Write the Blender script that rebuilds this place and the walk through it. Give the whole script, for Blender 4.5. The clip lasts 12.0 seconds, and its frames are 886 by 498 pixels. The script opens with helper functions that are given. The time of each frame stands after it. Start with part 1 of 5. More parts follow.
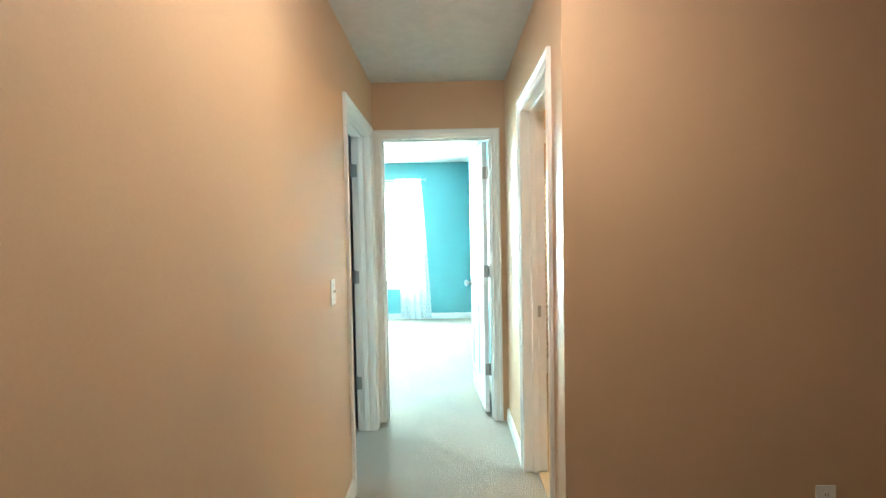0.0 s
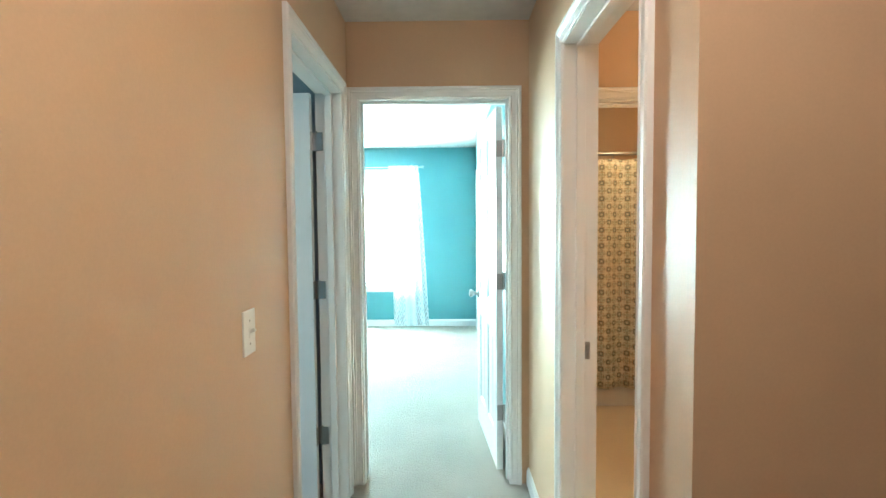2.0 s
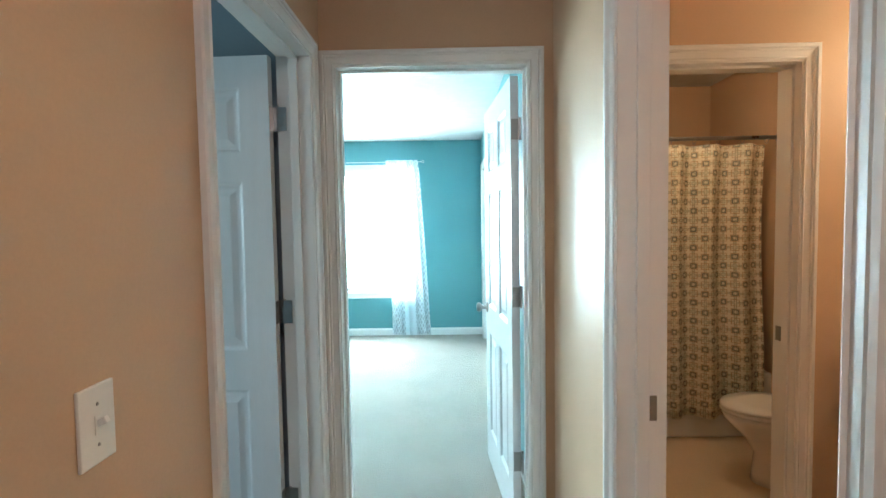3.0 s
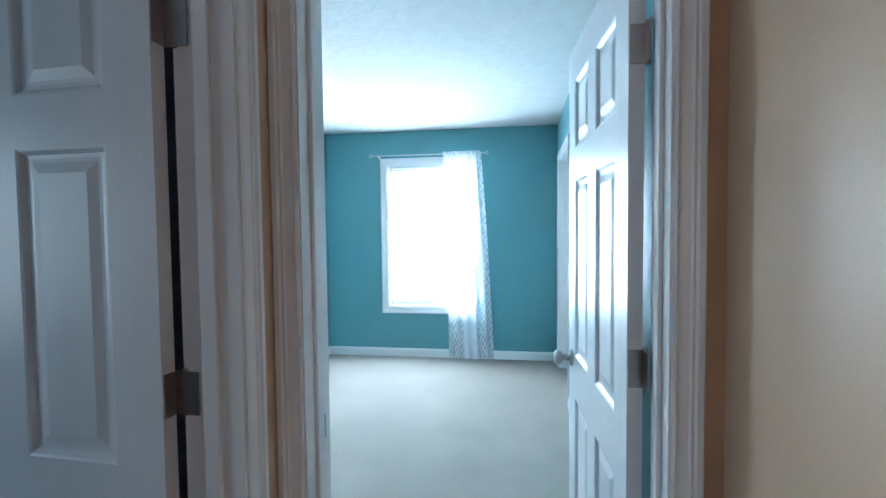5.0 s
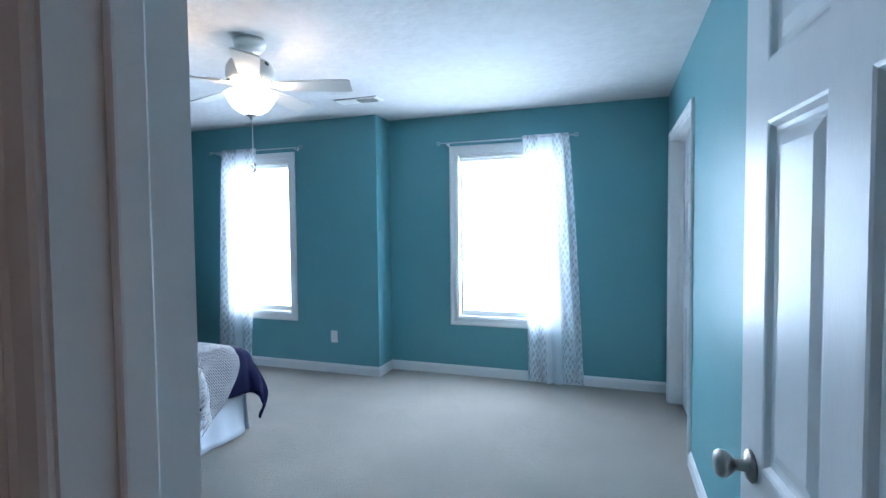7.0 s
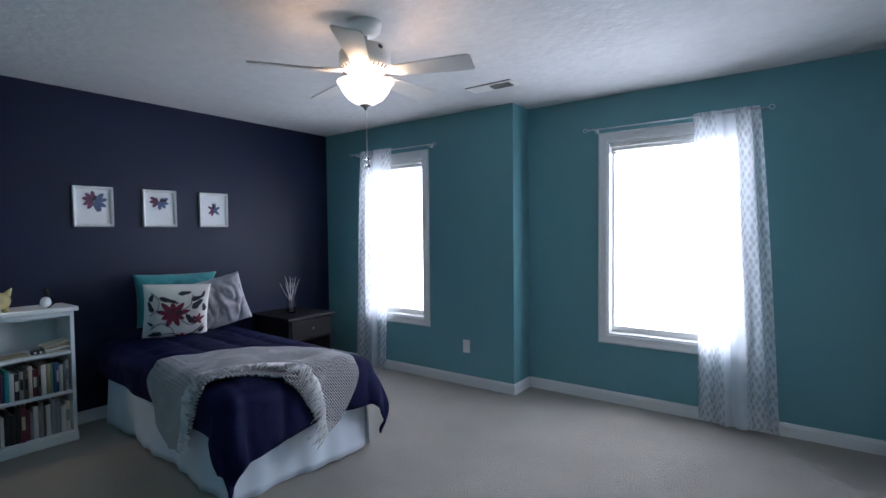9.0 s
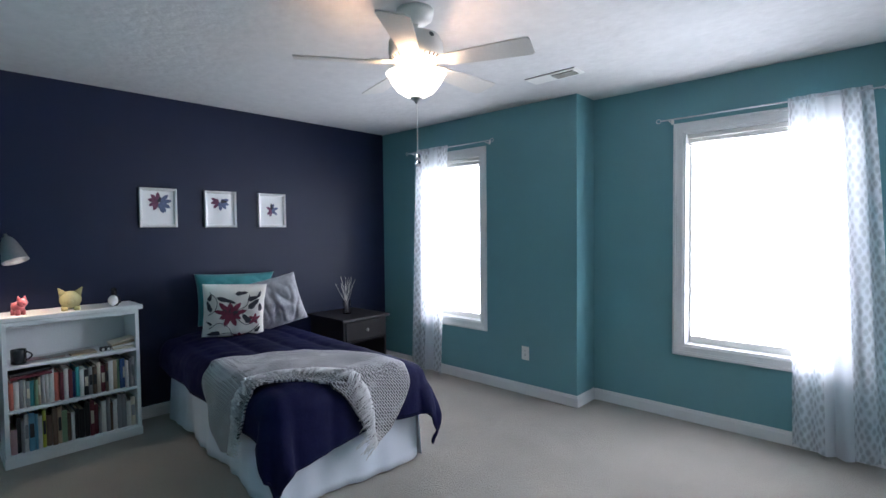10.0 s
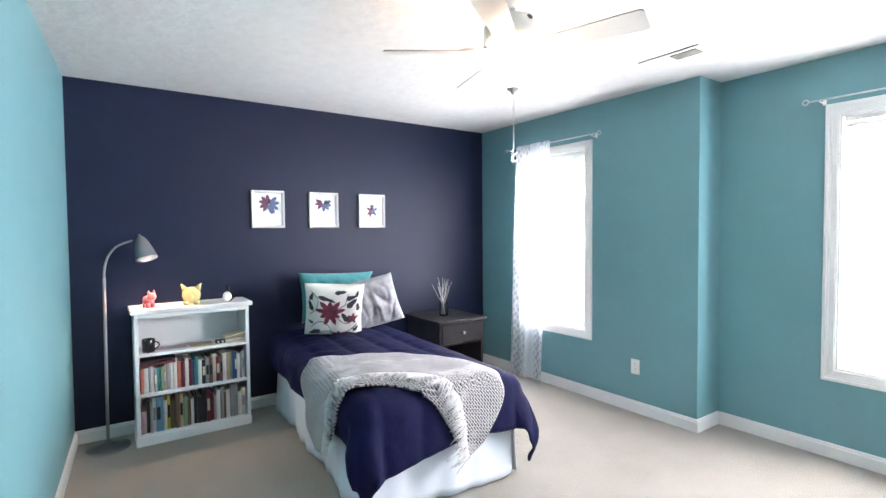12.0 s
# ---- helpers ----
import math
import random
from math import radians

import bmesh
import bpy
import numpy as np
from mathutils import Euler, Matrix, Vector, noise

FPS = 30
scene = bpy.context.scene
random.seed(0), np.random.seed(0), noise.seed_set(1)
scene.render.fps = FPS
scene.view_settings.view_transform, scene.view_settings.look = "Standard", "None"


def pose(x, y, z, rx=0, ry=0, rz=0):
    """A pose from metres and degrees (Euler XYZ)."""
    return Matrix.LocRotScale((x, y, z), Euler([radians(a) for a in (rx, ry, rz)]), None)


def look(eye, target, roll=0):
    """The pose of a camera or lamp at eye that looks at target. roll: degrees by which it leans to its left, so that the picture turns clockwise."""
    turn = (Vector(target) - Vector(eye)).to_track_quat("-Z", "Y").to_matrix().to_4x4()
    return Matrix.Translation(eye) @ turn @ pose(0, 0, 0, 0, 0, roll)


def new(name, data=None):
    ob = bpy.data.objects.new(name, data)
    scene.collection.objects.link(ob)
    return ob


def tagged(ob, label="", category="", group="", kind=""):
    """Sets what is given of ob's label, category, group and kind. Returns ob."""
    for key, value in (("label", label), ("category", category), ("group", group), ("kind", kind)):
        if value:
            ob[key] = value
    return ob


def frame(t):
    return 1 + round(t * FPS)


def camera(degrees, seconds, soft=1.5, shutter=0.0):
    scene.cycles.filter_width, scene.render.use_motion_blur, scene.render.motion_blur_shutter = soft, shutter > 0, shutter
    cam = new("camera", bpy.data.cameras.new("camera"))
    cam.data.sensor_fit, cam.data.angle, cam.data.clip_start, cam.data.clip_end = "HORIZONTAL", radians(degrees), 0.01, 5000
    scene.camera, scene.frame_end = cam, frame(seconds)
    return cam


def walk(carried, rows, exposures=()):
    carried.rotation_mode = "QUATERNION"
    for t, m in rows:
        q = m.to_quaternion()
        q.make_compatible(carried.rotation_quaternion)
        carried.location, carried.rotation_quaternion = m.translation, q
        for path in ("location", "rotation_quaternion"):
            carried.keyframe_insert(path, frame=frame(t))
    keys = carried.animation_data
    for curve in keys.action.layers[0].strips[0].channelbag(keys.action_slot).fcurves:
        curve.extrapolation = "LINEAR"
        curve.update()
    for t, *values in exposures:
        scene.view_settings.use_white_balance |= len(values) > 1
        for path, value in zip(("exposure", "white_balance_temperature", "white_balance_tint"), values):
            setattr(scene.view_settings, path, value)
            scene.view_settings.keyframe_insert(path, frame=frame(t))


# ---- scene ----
cam = camera(83.9, 12.0)
PATH = [
    (0, (-0.09, 0.004, 1.389), (-0.110, 2.002, 1.312), -1.1),
    (0.5, (-0.098, 0.19, 1.392), (-0.118, 2.188, 1.3), -0.7),
    (1, (-0.085, 0.402, 1.394), (-0.107, 2.399, 1.3), -0.7),
    (1.5, (-0.088, 0.672, 1.396), (-0.106, 2.67, 1.299), -0.6),
    (2, (-0.095, 0.952, 1.392), (-0.115, 2.95, 1.294), -0.5),
    (2.5, (-0.09, 1.239, 1.394), (-0.112, 3.237, 1.299), -0.7),
    (3, (-0.092, 1.516, 1.402), (-0.125, 3.514, 1.3), -0.9),
    (3.2, (-0.105, 1.625, 1.396), (-0.135, 3.623, 1.303), -1.0),
    (5, (-0.064, 2.501, 1.402), (-0.382, 4.473, 1.315), -0.6),
    (5.5, (-0.072, 2.695, 1.399), (-0.448, 4.657, 1.316), -0.6),
    (6, (-0.086, 2.941, 1.381), (-0.543, 4.887, 1.3), -0.6),
    (6.5, (-0.121, 3.125, 1.38), (-0.669, 5.047, 1.302), -0.7),
    (8.3, (-0.178, 3.612, 1.403), (-1.157, 5.354, 1.327), -0.6),
    (8.5, (-0.19, 3.657, 1.383), (-1.234, 5.361, 1.317), -0.8),
    (9, (-0.245, 3.759, 1.387), (-1.427, 5.371, 1.314), -0.6),
    (9.5, (-0.289, 3.847, 1.394), (-1.571, 5.38, 1.321), -0.6),
    (10, (-0.336, 3.924, 1.395), (-1.706, 5.379, 1.322), -0.6),
    (10.5, (-0.369, 3.982, 1.399), (-1.832, 5.345, 1.327), -0.5),
    (11, (-0.399, 4.02, 1.409), (-1.937, 5.296, 1.337), -0.5),
    (11.5, (-0.417, 4.043, 1.414), (-2.011, 5.248, 1.34), -0.5),
    (12, (-0.436, 4.067, 1.408), (-2.076, 5.208, 1.335), -0.5),
]
EXPOSURE = [(0.0, 2.95, 5700, -25), (1.5, 2.88, 5650, -24), (3.0, 2.05, 5500, -13), (4.8, 1.2, 5180, -1), (6.5, 0.70, 5120, 5), (8.5, -0.54, 5750, 18), (9.5, -0.42, 6000, 18), (10.5, 0.40, 6400, 18), (11.0, 0.92, 6600, 19), (12.0, 1.44, 6900, 20)]
walk(cam, [(t, look(eye, target, roll)) for t, eye, target, roll in PATH], EXPOSURE)

# ---- light ----
world = bpy.data.worlds.new("world")
scene.world = world
world.use_nodes = True
sky = world.node_tree.nodes.new("ShaderNodeTexSky")
sky.sky_type = "NISHITA"
sky.sun_disc = False
sky.sun_elevation, sky.sun_rotation = radians(40), radians(200)
backing = world.node_tree.nodes["Background"]
backing.inputs["Strength"].default_value = 0.1
world.node_tree.links.new(sky.outputs["Color"], backing.inputs["Color"])


def lamp(name, kind, m, watts, color, size=0.1, size_y=None):
    data = bpy.data.lights.new(name, kind)
    data.energy, data.color = watts, color
    if kind == "AREA":
        data.shape, data.size, data.size_y = "RECTANGLE", size, size_y
    else:
        data.shadow_soft_size = size
    ob = new(name, data)
    ob.matrix_world = m
    return ob


sun_data = bpy.data.lights.new("sun", "SUN")
sun_data.energy, sun_data.angle, sun_data.color = 0.8, radians(20), (1, 0.97, 0.92)
sun = new("sun", sun_data)
sun.matrix_world = look((0, 20, 20), (-1, 0, 0))

DAY = (0.86, 0.94, 1.0)
WARM = (1.0, 0.66, 0.68)
lamp("window_light_wide", "AREA", pose(-1.06, 7.828, 1.31, -90, 0, 0), 57, DAY, 0.92, 1.55)
lamp("window_light_narrow", "AREA", pose(-3.51, 7.545, 1.31, -90, 0, 0), 33, DAY, 0.74, 1.55)
lamp("window_light_side_room", "AREA", pose(-3.3, 2.3, 1.4, 0, -90, 0), 7, DAY, 1.0, 1.2)
lamp("hall_bulb", "POINT", pose(0.0, 1.12, 2.28), 3.2, WARM, 0.10)
lamp("bath_bulb", "POINT", pose(1.9, 3.2, 2.0), 6.0, (1.0, 0.63, 0.40), 0.06)
reading = lamp("floor_lamp_bulb", "SPOT", look((-4.283, 4.322, 1.232), (-4.17, 4.42, 0.0)), 9.5, (1.0, 0.76, 0.55), 0.03)
reading.data.spot_size, reading.data.spot_blend = radians(125), 0.6
lamp("tub_room_bulb", "POINT", pose(1.2, 4.0, 2.28), 2.6, (1.0, 0.58, 0.32), 0.08)
for turn in (55, 175, 295):
    lamp("fan_bulb", "POINT", pose(-2.05 + 0.092 * math.cos(radians(turn)), 5.57 + 0.092 * math.sin(radians(turn)), 2.110), 4.5, (1.0, 0.63, 0.36), 0.02)


# ---- materials ----
def links(m, a, b):
    m.node_tree.links.new(a, b)


def mat(name, col, rough=0.6, metal=0.0, var=0.06, scale=3.0, bump=0.15, bscale=120.0, depth=0.002, sheen=0.0, spread=0.0, coat=0.0, stretch=(1, 1, 1), gloss=0.5):
    """A painted or plain surface: colour wandering at two scales, and fine relief."""
    m = bpy.data.materials.new(name)
    m.use_nodes = True
    n = m.node_tree.nodes
    p = n["Principled BSDF"]
    p.inputs["Roughness"].default_value, p.inputs["Metallic"].default_value = rough, metal
    p.inputs["Sheen Weight"].default_value, p.inputs["Coat Weight"].default_value = sheen, coat
    p.inputs["Specular IOR Level"].default_value = gloss
    tc = n.new("ShaderNodeTexCoord")
    mp = n.new("ShaderNodeMapping")
    mp.inputs["Scale"].default_value = stretch
    links(m, tc.outputs["Object"], mp.inputs["Vector"])
    big, fine = n.new("ShaderNodeTexNoise"), n.new("ShaderNodeTexNoise")
    big.inputs["Scale"].default_value, big.inputs["Detail"].default_value = scale, 5
    fine.inputs["Scale"].default_value, fine.inputs["Detail"].default_value = bscale, 4
    for t in (big, fine):
        links(m, mp.outputs["Vector"], t.inputs["Vector"])
    add = n.new("ShaderNodeMath")
    add.operation = "ADD"
    links(m, big.outputs["Fac"], add.inputs[0])
    links(m, fine.outputs["Fac"], add.inputs[1])
    ramp = n.new("ShaderNodeMapRange")
    ramp.inputs["From Min"].default_value, ramp.inputs["From Max"].default_value = 0.7, 1.3
    ramp.inputs["To Min"].default_value, ramp.inputs["To Max"].default_value = 1 - var, 1 + var
    links(m, add.outputs[0], ramp.inputs["Value"])
    base = n.new("ShaderNodeRGB")
    base.outputs[0].default_value = (*col, 1)
    source = base.outputs[0]
    if spread:
        info, hsv = n.new("ShaderNodeObjectInfo"), n.new("ShaderNodeHueSaturation")
        r2 = n.new("ShaderNodeMapRange")
        r2.inputs["To Min"].default_value, r2.inputs["To Max"].default_value = 1 - spread, 1 + spread
        links(m, info.outputs["Random"], r2.inputs["Value"])
        links(m, r2.outputs["Result"], hsv.inputs["Value"])
        links(m, source, hsv.inputs["Color"])
        source = hsv.outputs["Color"]
    mul = n.new("ShaderNodeVectorMath")
    mul.operation = "SCALE"
    links(m, source, mul.inputs[0])
    links(m, ramp.outputs["Result"], mul.inputs["Scale"])
    links(m, mul.outputs["Vector"], p.inputs["Base Color"])
    rr = n.new("ShaderNodeMapRange")
    rr.inputs["To Min"].default_value, rr.inputs["To Max"].default_value = max(rough - 0.07, 0.02), min(rough + 0.07, 1)
    links(m, big.outputs["Fac"], rr.inputs["Value"])
    links(m, rr.outputs["Result"], p.inputs["Roughness"])
    if bump:
        b = n.new("ShaderNodeBump")
        b.inputs["Strength"].default_value, b.inputs["Distance"].default_value = bump, depth
        links(m, fine.outputs["Fac"], b.inputs["Height"])
        links(m, b.outputs["Normal"], p.inputs["Normal"])
    return m


TAN = mat("tan wall paint", (0.58, 0.405, 0.265), 0.50, gloss=0.36, var=0.03, bump=0.10, bscale=160)
TEAL = mat("teal wall paint", (0.142, 0.325, 0.360), 0.45, gloss=0.4, var=0.03, bump=0.12, bscale=160)
NAVY = mat("navy wall paint", (0.0085, 0.0138, 0.042), 0.44, gloss=0.29, var=0.04, bump=0.12, bscale=160)
SLATE = mat("grey blue wall paint", (0.22, 0.27, 0.31), 0.5, var=0.03)
WHITE = mat("white ceiling texture", (0.64, 0.635, 0.63), 0.85, var=0.05, scale=9, bump=0.6, bscale=19, depth=0.008)
TRIM = mat("white gloss trim", (0.78, 0.78, 0.775), 0.42, var=0.012, scale=3, bump=0.0, gloss=0.35)
DOORWHITE = mat("white door paint", (0.70, 0.71, 0.73), 0.33, var=0.03, scale=4, bump=0.12, bscale=70, stretch=(6, 6, 0.5))
CARPET = mat("beige cut pile carpet", (0.37, 0.335, 0.285), 0.95, var=0.15, scale=2.2, bump=1.0, bscale=120, depth=0.02, sheen=0.3)
VINYL = mat("beige vinyl floor", (0.60, 0.47, 0.32), 0.45, var=0.06)
SIDING = mat("pale siding", (0.6, 0.6, 0.58), 0.7)
NICKEL = mat("satin nickel", (0.36, 0.35, 0.34), 0.30, metal=1.0, var=0.05, bump=0.05)
PLASTIC = mat("white plastic plate", (0.80, 0.79, 0.75), 0.35, var=0.02, bump=0.02)
DARK = mat("dark slot", (0.03, 0.03, 0.03), 0.6)


def glowing(name, col, strength):
    m = bpy.data.materials.new(name)
    m.use_nodes = True
    p = m.node_tree.nodes["Principled BSDF"]
    p.inputs["Base Color"].default_value = (*col, 1)
    p.inputs["Emission Color"].default_value = (*col, 1)
    p.inputs["Emission Strength"].default_value = strength
    return m


GLASS = bpy.data.materials.new("clear glass")
GLASS.use_nodes = True
GLASS.node_tree.nodes["Principled BSDF"].inputs["Transmission Weight"].default_value = 1
GLASS.node_tree.nodes["Principled BSDF"].inputs["Roughness"].default_value = 0.01
GLASS.node_tree.nodes["Principled BSDF"].inputs["IOR"].default_value = 1.45
OVERCAST = glowing("overcast sky", (0.93, 0.97, 1.0), 6.0)


# ---- mesh helpers ----
def box(bm, x0, y0, z0, x1, y1, z1, bevel=0.0):
    r = bmesh.ops.create_cube(bm, size=1, matrix=Matrix.Translation(((x0 + x1) / 2, (y0 + y1) / 2, (z0 + z1) / 2)) @ Matrix.Diagonal((abs(x1 - x0), abs(y1 - y0), abs(z1 - z0), 1)))
    if bevel:
        es = {e for v in r["verts"] for e in v.link_edges}
        bmesh.ops.bevel(bm, geom=list(es), offset=bevel, segments=2, affect="EDGES", profile=0.6)
    return bm


def boxed(*args, bevel=0.0):
    return box(bmesh.new(), *args, bevel=bevel)


def lathe(bm, profile, m=None, n=28):
    """Turns (radius, height) points round z."""
    rings = []
    for r, z in profile:
        rings.append([bm.verts.new((max(r, 1e-4) * math.cos(2 * math.pi * i / n), max(r, 1e-4) * math.sin(2 * math.pi * i / n), z)) for i in range(n)])
    for a, b in zip(rings, rings[1:]):
        for i in range(n):
            bm.faces.new((a[i], a[(i + 1) % n], b[(i + 1) % n], b[i]))
    for ring, flip in ((rings[0], True), (rings[-1], False)):
        bm.faces.new(ring[::-1] if flip else ring)
    if m is not None:
        bmesh.ops.transform(bm, matrix=m, verts=[v for ring in rings for v in ring])
    return bm


def tube(bm, pts, r, n=10):
    """A round bar along points; r a number or one for each point."""
    pts = [Vector(p) for p in pts]
    rings = []
    for i, p in enumerate(pts):
        d = (pts[min(i + 1, len(pts) - 1)] - pts[max(i - 1, 0)]).normalized()
        side = d.cross(Vector((0.31, 0.2, 0.93))).normalized()
        if side.length < 0.1:
            side = d.cross(Vector((1, 0, 0))).normalized()
        up = side.cross(d)
        rad = r[i] if isinstance(r, (list, tuple)) else r
        rings.append([bm.verts.new(p + rad * (math.cos(2 * math.pi * k / n) * side + math.sin(2 * math.pi * k / n) * up)) for k in range(n)])
    for a, b in zip(rings, rings[1:]):
        for i in range(n):
            bm.faces.new((a[i], a[(i + 1) % n], b[(i + 1) % n], b[i]))
    bm.faces.new(rings[0][::-1])
    bm.faces.new(rings[-1])
    return bm


def ball(bm, c, r, sx=1, sy=1, sz=1, rot=None, seg=20):
    m = Matrix.Translation(c) @ (rot or Matrix.Identity(4)) @ Matrix.Diagonal((sx, sy, sz, 1))
    bmesh.ops.create_uvsphere(bm, u_segments=seg, v_segments=max(seg // 2, 6), radius=r, matrix=m)
    return bm


def sheet(bm, nu, nv, f):
    """A grid of nu by nv cells through the points f(u, v), u and v in 0..1."""
    g = [[bm.verts.new(f(i / nu, j / nv)) for j in range(nv + 1)] for i in range(nu + 1)]
    for i in range(nu):
        for j in range(nv):
            bm.faces.new((g[i][j], g[i + 1][j], g[i + 1][j + 1], g[i][j + 1]))
    return bm


def part(name, bm, material, parent=None, label="", smooth=False, solid=0.0):
    """Links a bmesh as ONE mesh object, under a thing or a part."""
    bmesh.ops.recalc_face_normals(bm, faces=bm.faces)
    data = bpy.data.meshes.new(name)
    bm.to_mesh(data)
    bm.free()
    for one in material if isinstance(material, (list, tuple)) else (material,):
        data.materials.append(one)
    if smooth:
        for f in data.polygons:
            f.use_smooth = True
    ob = new(name, data)
    if solid:
        thick = ob.modifiers.new("thickness", "SOLIDIFY")
        thick.thickness, thick.offset = solid, 0
    if parent is not None:
        ob.parent = parent
    if label:
        tagged(ob, label)
    return ob


def thing(name, label, category, group="", kind="", at=None):
    ob = new(name)
    ob.empty_display_size = 0.1
    if at is not None:
        ob.matrix_world = at
    return tagged(ob, label, category, group, kind)


def structure(name, bm, material, label, category, smooth=False):
    return tagged(part(name, bm, material, None, "", smooth), label, category, "", "structure")


def wall(name, axis, c0, c1, a0, a1, z0, z1, openings, mats, label):
    """A wall of the thickness c0..c1 across axis, from a0 to a1, with openings (a, b, low, high); mats: towards minus, towards plus."""
    bm = bmesh.new()

    def put(p, q, low, high):
        if q - p > 1e-4 and high - low > 1e-4:
            if axis == "x":
                box(bm, c0, p, low, c1, q, high)
            else:
                box(bm, p, c0, low, q, c1, high)
    at = a0
    for p, q, low, high in sorted(openings):
        put(at, p, z0, z1)
        put(p, q, z0, low)
        put(p, q, high, z1)
        at = q
    put(at, a1, z0, z1)
    i = 0 if axis == "x" else 1
    bm.normal_update()
    for f in bm.faces:
        f.material_index = 0 if f.normal[i] < -0.5 else 1
    return structure(name, bm, mats, label, "wall")


CASING = [(0.0, 0.0), (0.0, 0.009), (0.008, 0.012), (0.014, 0.008), (0.044, 0.011), (0.050, 0.015), (0.058, 0.013), (0.064, 0.019), (0.080, 0.019), (0.085, 0.014), (0.085, 0.0)]


def frame_matrix(origin, u, n):
    """Local x along u, y along the outward normal n, z up."""
    m = Matrix((Vector(u).to_4d(), Vector(n).to_4d(), Vector((0, 0, 1, 0)), Vector((0, 0, 0, 1)))).transposed()
    m[3] = (0, 0, 0, 1)
    m.translation = origin
    return m


def casing(owner, u0, u1, low, high, m, width=0.06, four=False):
    """Moulded trim round an opening, mitred, a piece a side."""
    k = width / 0.085
    prof = [(o * k, h) for o, h in CASING]
    runs = [("side_casing", lambda o: (u0 - o, low - o if four else low), lambda o: (u0 - o, high + o)),
            ("head_casing", lambda o: (u0 - o, high + o), lambda o: (u1 + o, high + o)),
            ("side_casing", lambda o: (u1 + o, high + o), lambda o: (u1 + o, low - o if four else low))]
    if four:
        runs.append(("sill_casing", lambda o: (u1 + o, low - o), lambda o: (u0 - o, low - o)))
    for name, a, b in runs:
        bm = bmesh.new()
        ends = []
        for f in (a, b):
            ends.append([bm.verts.new(m @ Vector((f(o)[0], h, f(o)[1]))) for o, h in prof])
        for i in range(len(prof) - 1):
            bm.faces.new((ends[0][i], ends[0][i + 1], ends[1][i + 1], ends[1][i]))
        bm.faces.new(ends[0])
        bm.faces.new(ends[1][::-1])
        part(name, bm, TRIM, owner)


def baseboard(name, p, q, label="white moulded baseboard along the wall", h=0.09):
    """From p to q on the floor, thick towards the left of that direction."""
    p, q = Vector((*p, 0)), Vector((*q, 0))
    n = Vector((-(q - p).y, (q - p).x, 0)).normalized()
    prof = [(0, 0), (0.014, 0), (0.014, h - 0.022), (0.009, h - 0.014), (0.008, h - 0.006), (0.003, h), (0, h)]
    bm = bmesh.new()
    ends = [[bm.verts.new(e + n * d + Vector((0, 0, z))) for d, z in prof] for e in (p, q)]
    for i in range(len(prof)):
        j = (i + 1) % len(prof)
        bm.faces.new((ends[0][i], ends[0][j], ends[1][j], ends[1][i]))
    bm.faces.new(ends[0])
    bm.faces.new(ends[1][::-1])
    return structure(name, bm, TRIM, label, "baseboard")


# ---- structure ----
TOP = 2.44
structure("floor", boxed(-4.75, -2.6, -0.12, 2.7, 8.0, 0.0), CARPET, "beige cut-pile carpet over the hall and bedroom", "floor")
structure("bath_floor", boxed(0.40, 1.86, 0.0, 2.5, 5.6, 0.006), VINYL, "beige sheet vinyl bathroom floor", "floor")
structure("ceiling", boxed(-4.75, -2.6, TOP, 2.7, 8.0, TOP + 0.15), WHITE, "white knock-down textured ceiling", "ceiling")
wall("wall_hall_west", "x", -0.735, -0.615, -2.6, 3.54, 0, TOP, [(2.60, 3.40, 0, 2.05)], (SLATE, TAN), "tan painted hall wall with a doorway")
wall("wall_hall_east", "x", 0.33, 0.45, 1.80, 3.54, 0, TOP, [(2.035, 2.777, 0, 2.05)], (TAN, TAN), "tan painted hall wall with the bathroom doorway")
wall("wall_landing", "y", 1.80, 1.92, 0.45, 2.6, 0, TOP, [], (TAN, TAN), "tan painted wall facing the landing")
wall("wall_hall_end", "y", 3.54, 3.66, -0.615, 0.45, 0, TOP, [(-0.562, 0.237, 0, 2.052)], (TAN, TEAL), "wall at the hall's end, tan outside and teal in the bedroom")
wall("wall_landing_back", "y", -2.7, -2.6, -0.735, 2.6, 0, TOP, [], (TAN, TAN), "tan painted wall behind the landing")
wall("wall_landing_east", "x", 2.5, 2.6, -2.6, 5.6, 0, TOP, [], (TAN, TAN), "tan painted wall east of landing and bathroom")
wall("wall_bath_partition", "y", 3.45, 3.58, 0.45, 2.5, 0, TOP, [(0.56, 1.265, 0, 2.01)], (TAN, TAN), "tan painted wall with the inner bathroom doorway")
wall("wall_tub_east", "x", 1.95, 2.05, 3.58, 5.45, 0, TOP, [], (TAN, TAN), "tan painted wall beside the tub")
wall("wall_tub_north", "y", 5.45, 5.55, 0.45, 2.05, 0, TOP, [], (TAN, TAN), "tan painted wall behind the tub")
wall("wall_bedroom_east", "x", 0.296, 0.45, 3.66, 7.706, 0, TOP, [(6.425, 7.465, 0, 2.05)], (TEAL, TAN), "teal painted wall with the closet doorway")
wall("wall_window_wide", "y", 7.706, 7.86, -2.20, 0.45, 0, TOP, [(-1.51, -0.605, 0.55, 2.08)], (TEAL, SIDING), "teal painted outer wall with a wide window")
wall("wall_window_narrow", "y", 7.42, 7.57, -4.63, -2.20, 0, TOP, [(-3.87, -3.155, 0.55, 2.08)], (TEAL, TEAL), "teal painted wall stepped forward, with a narrow window")
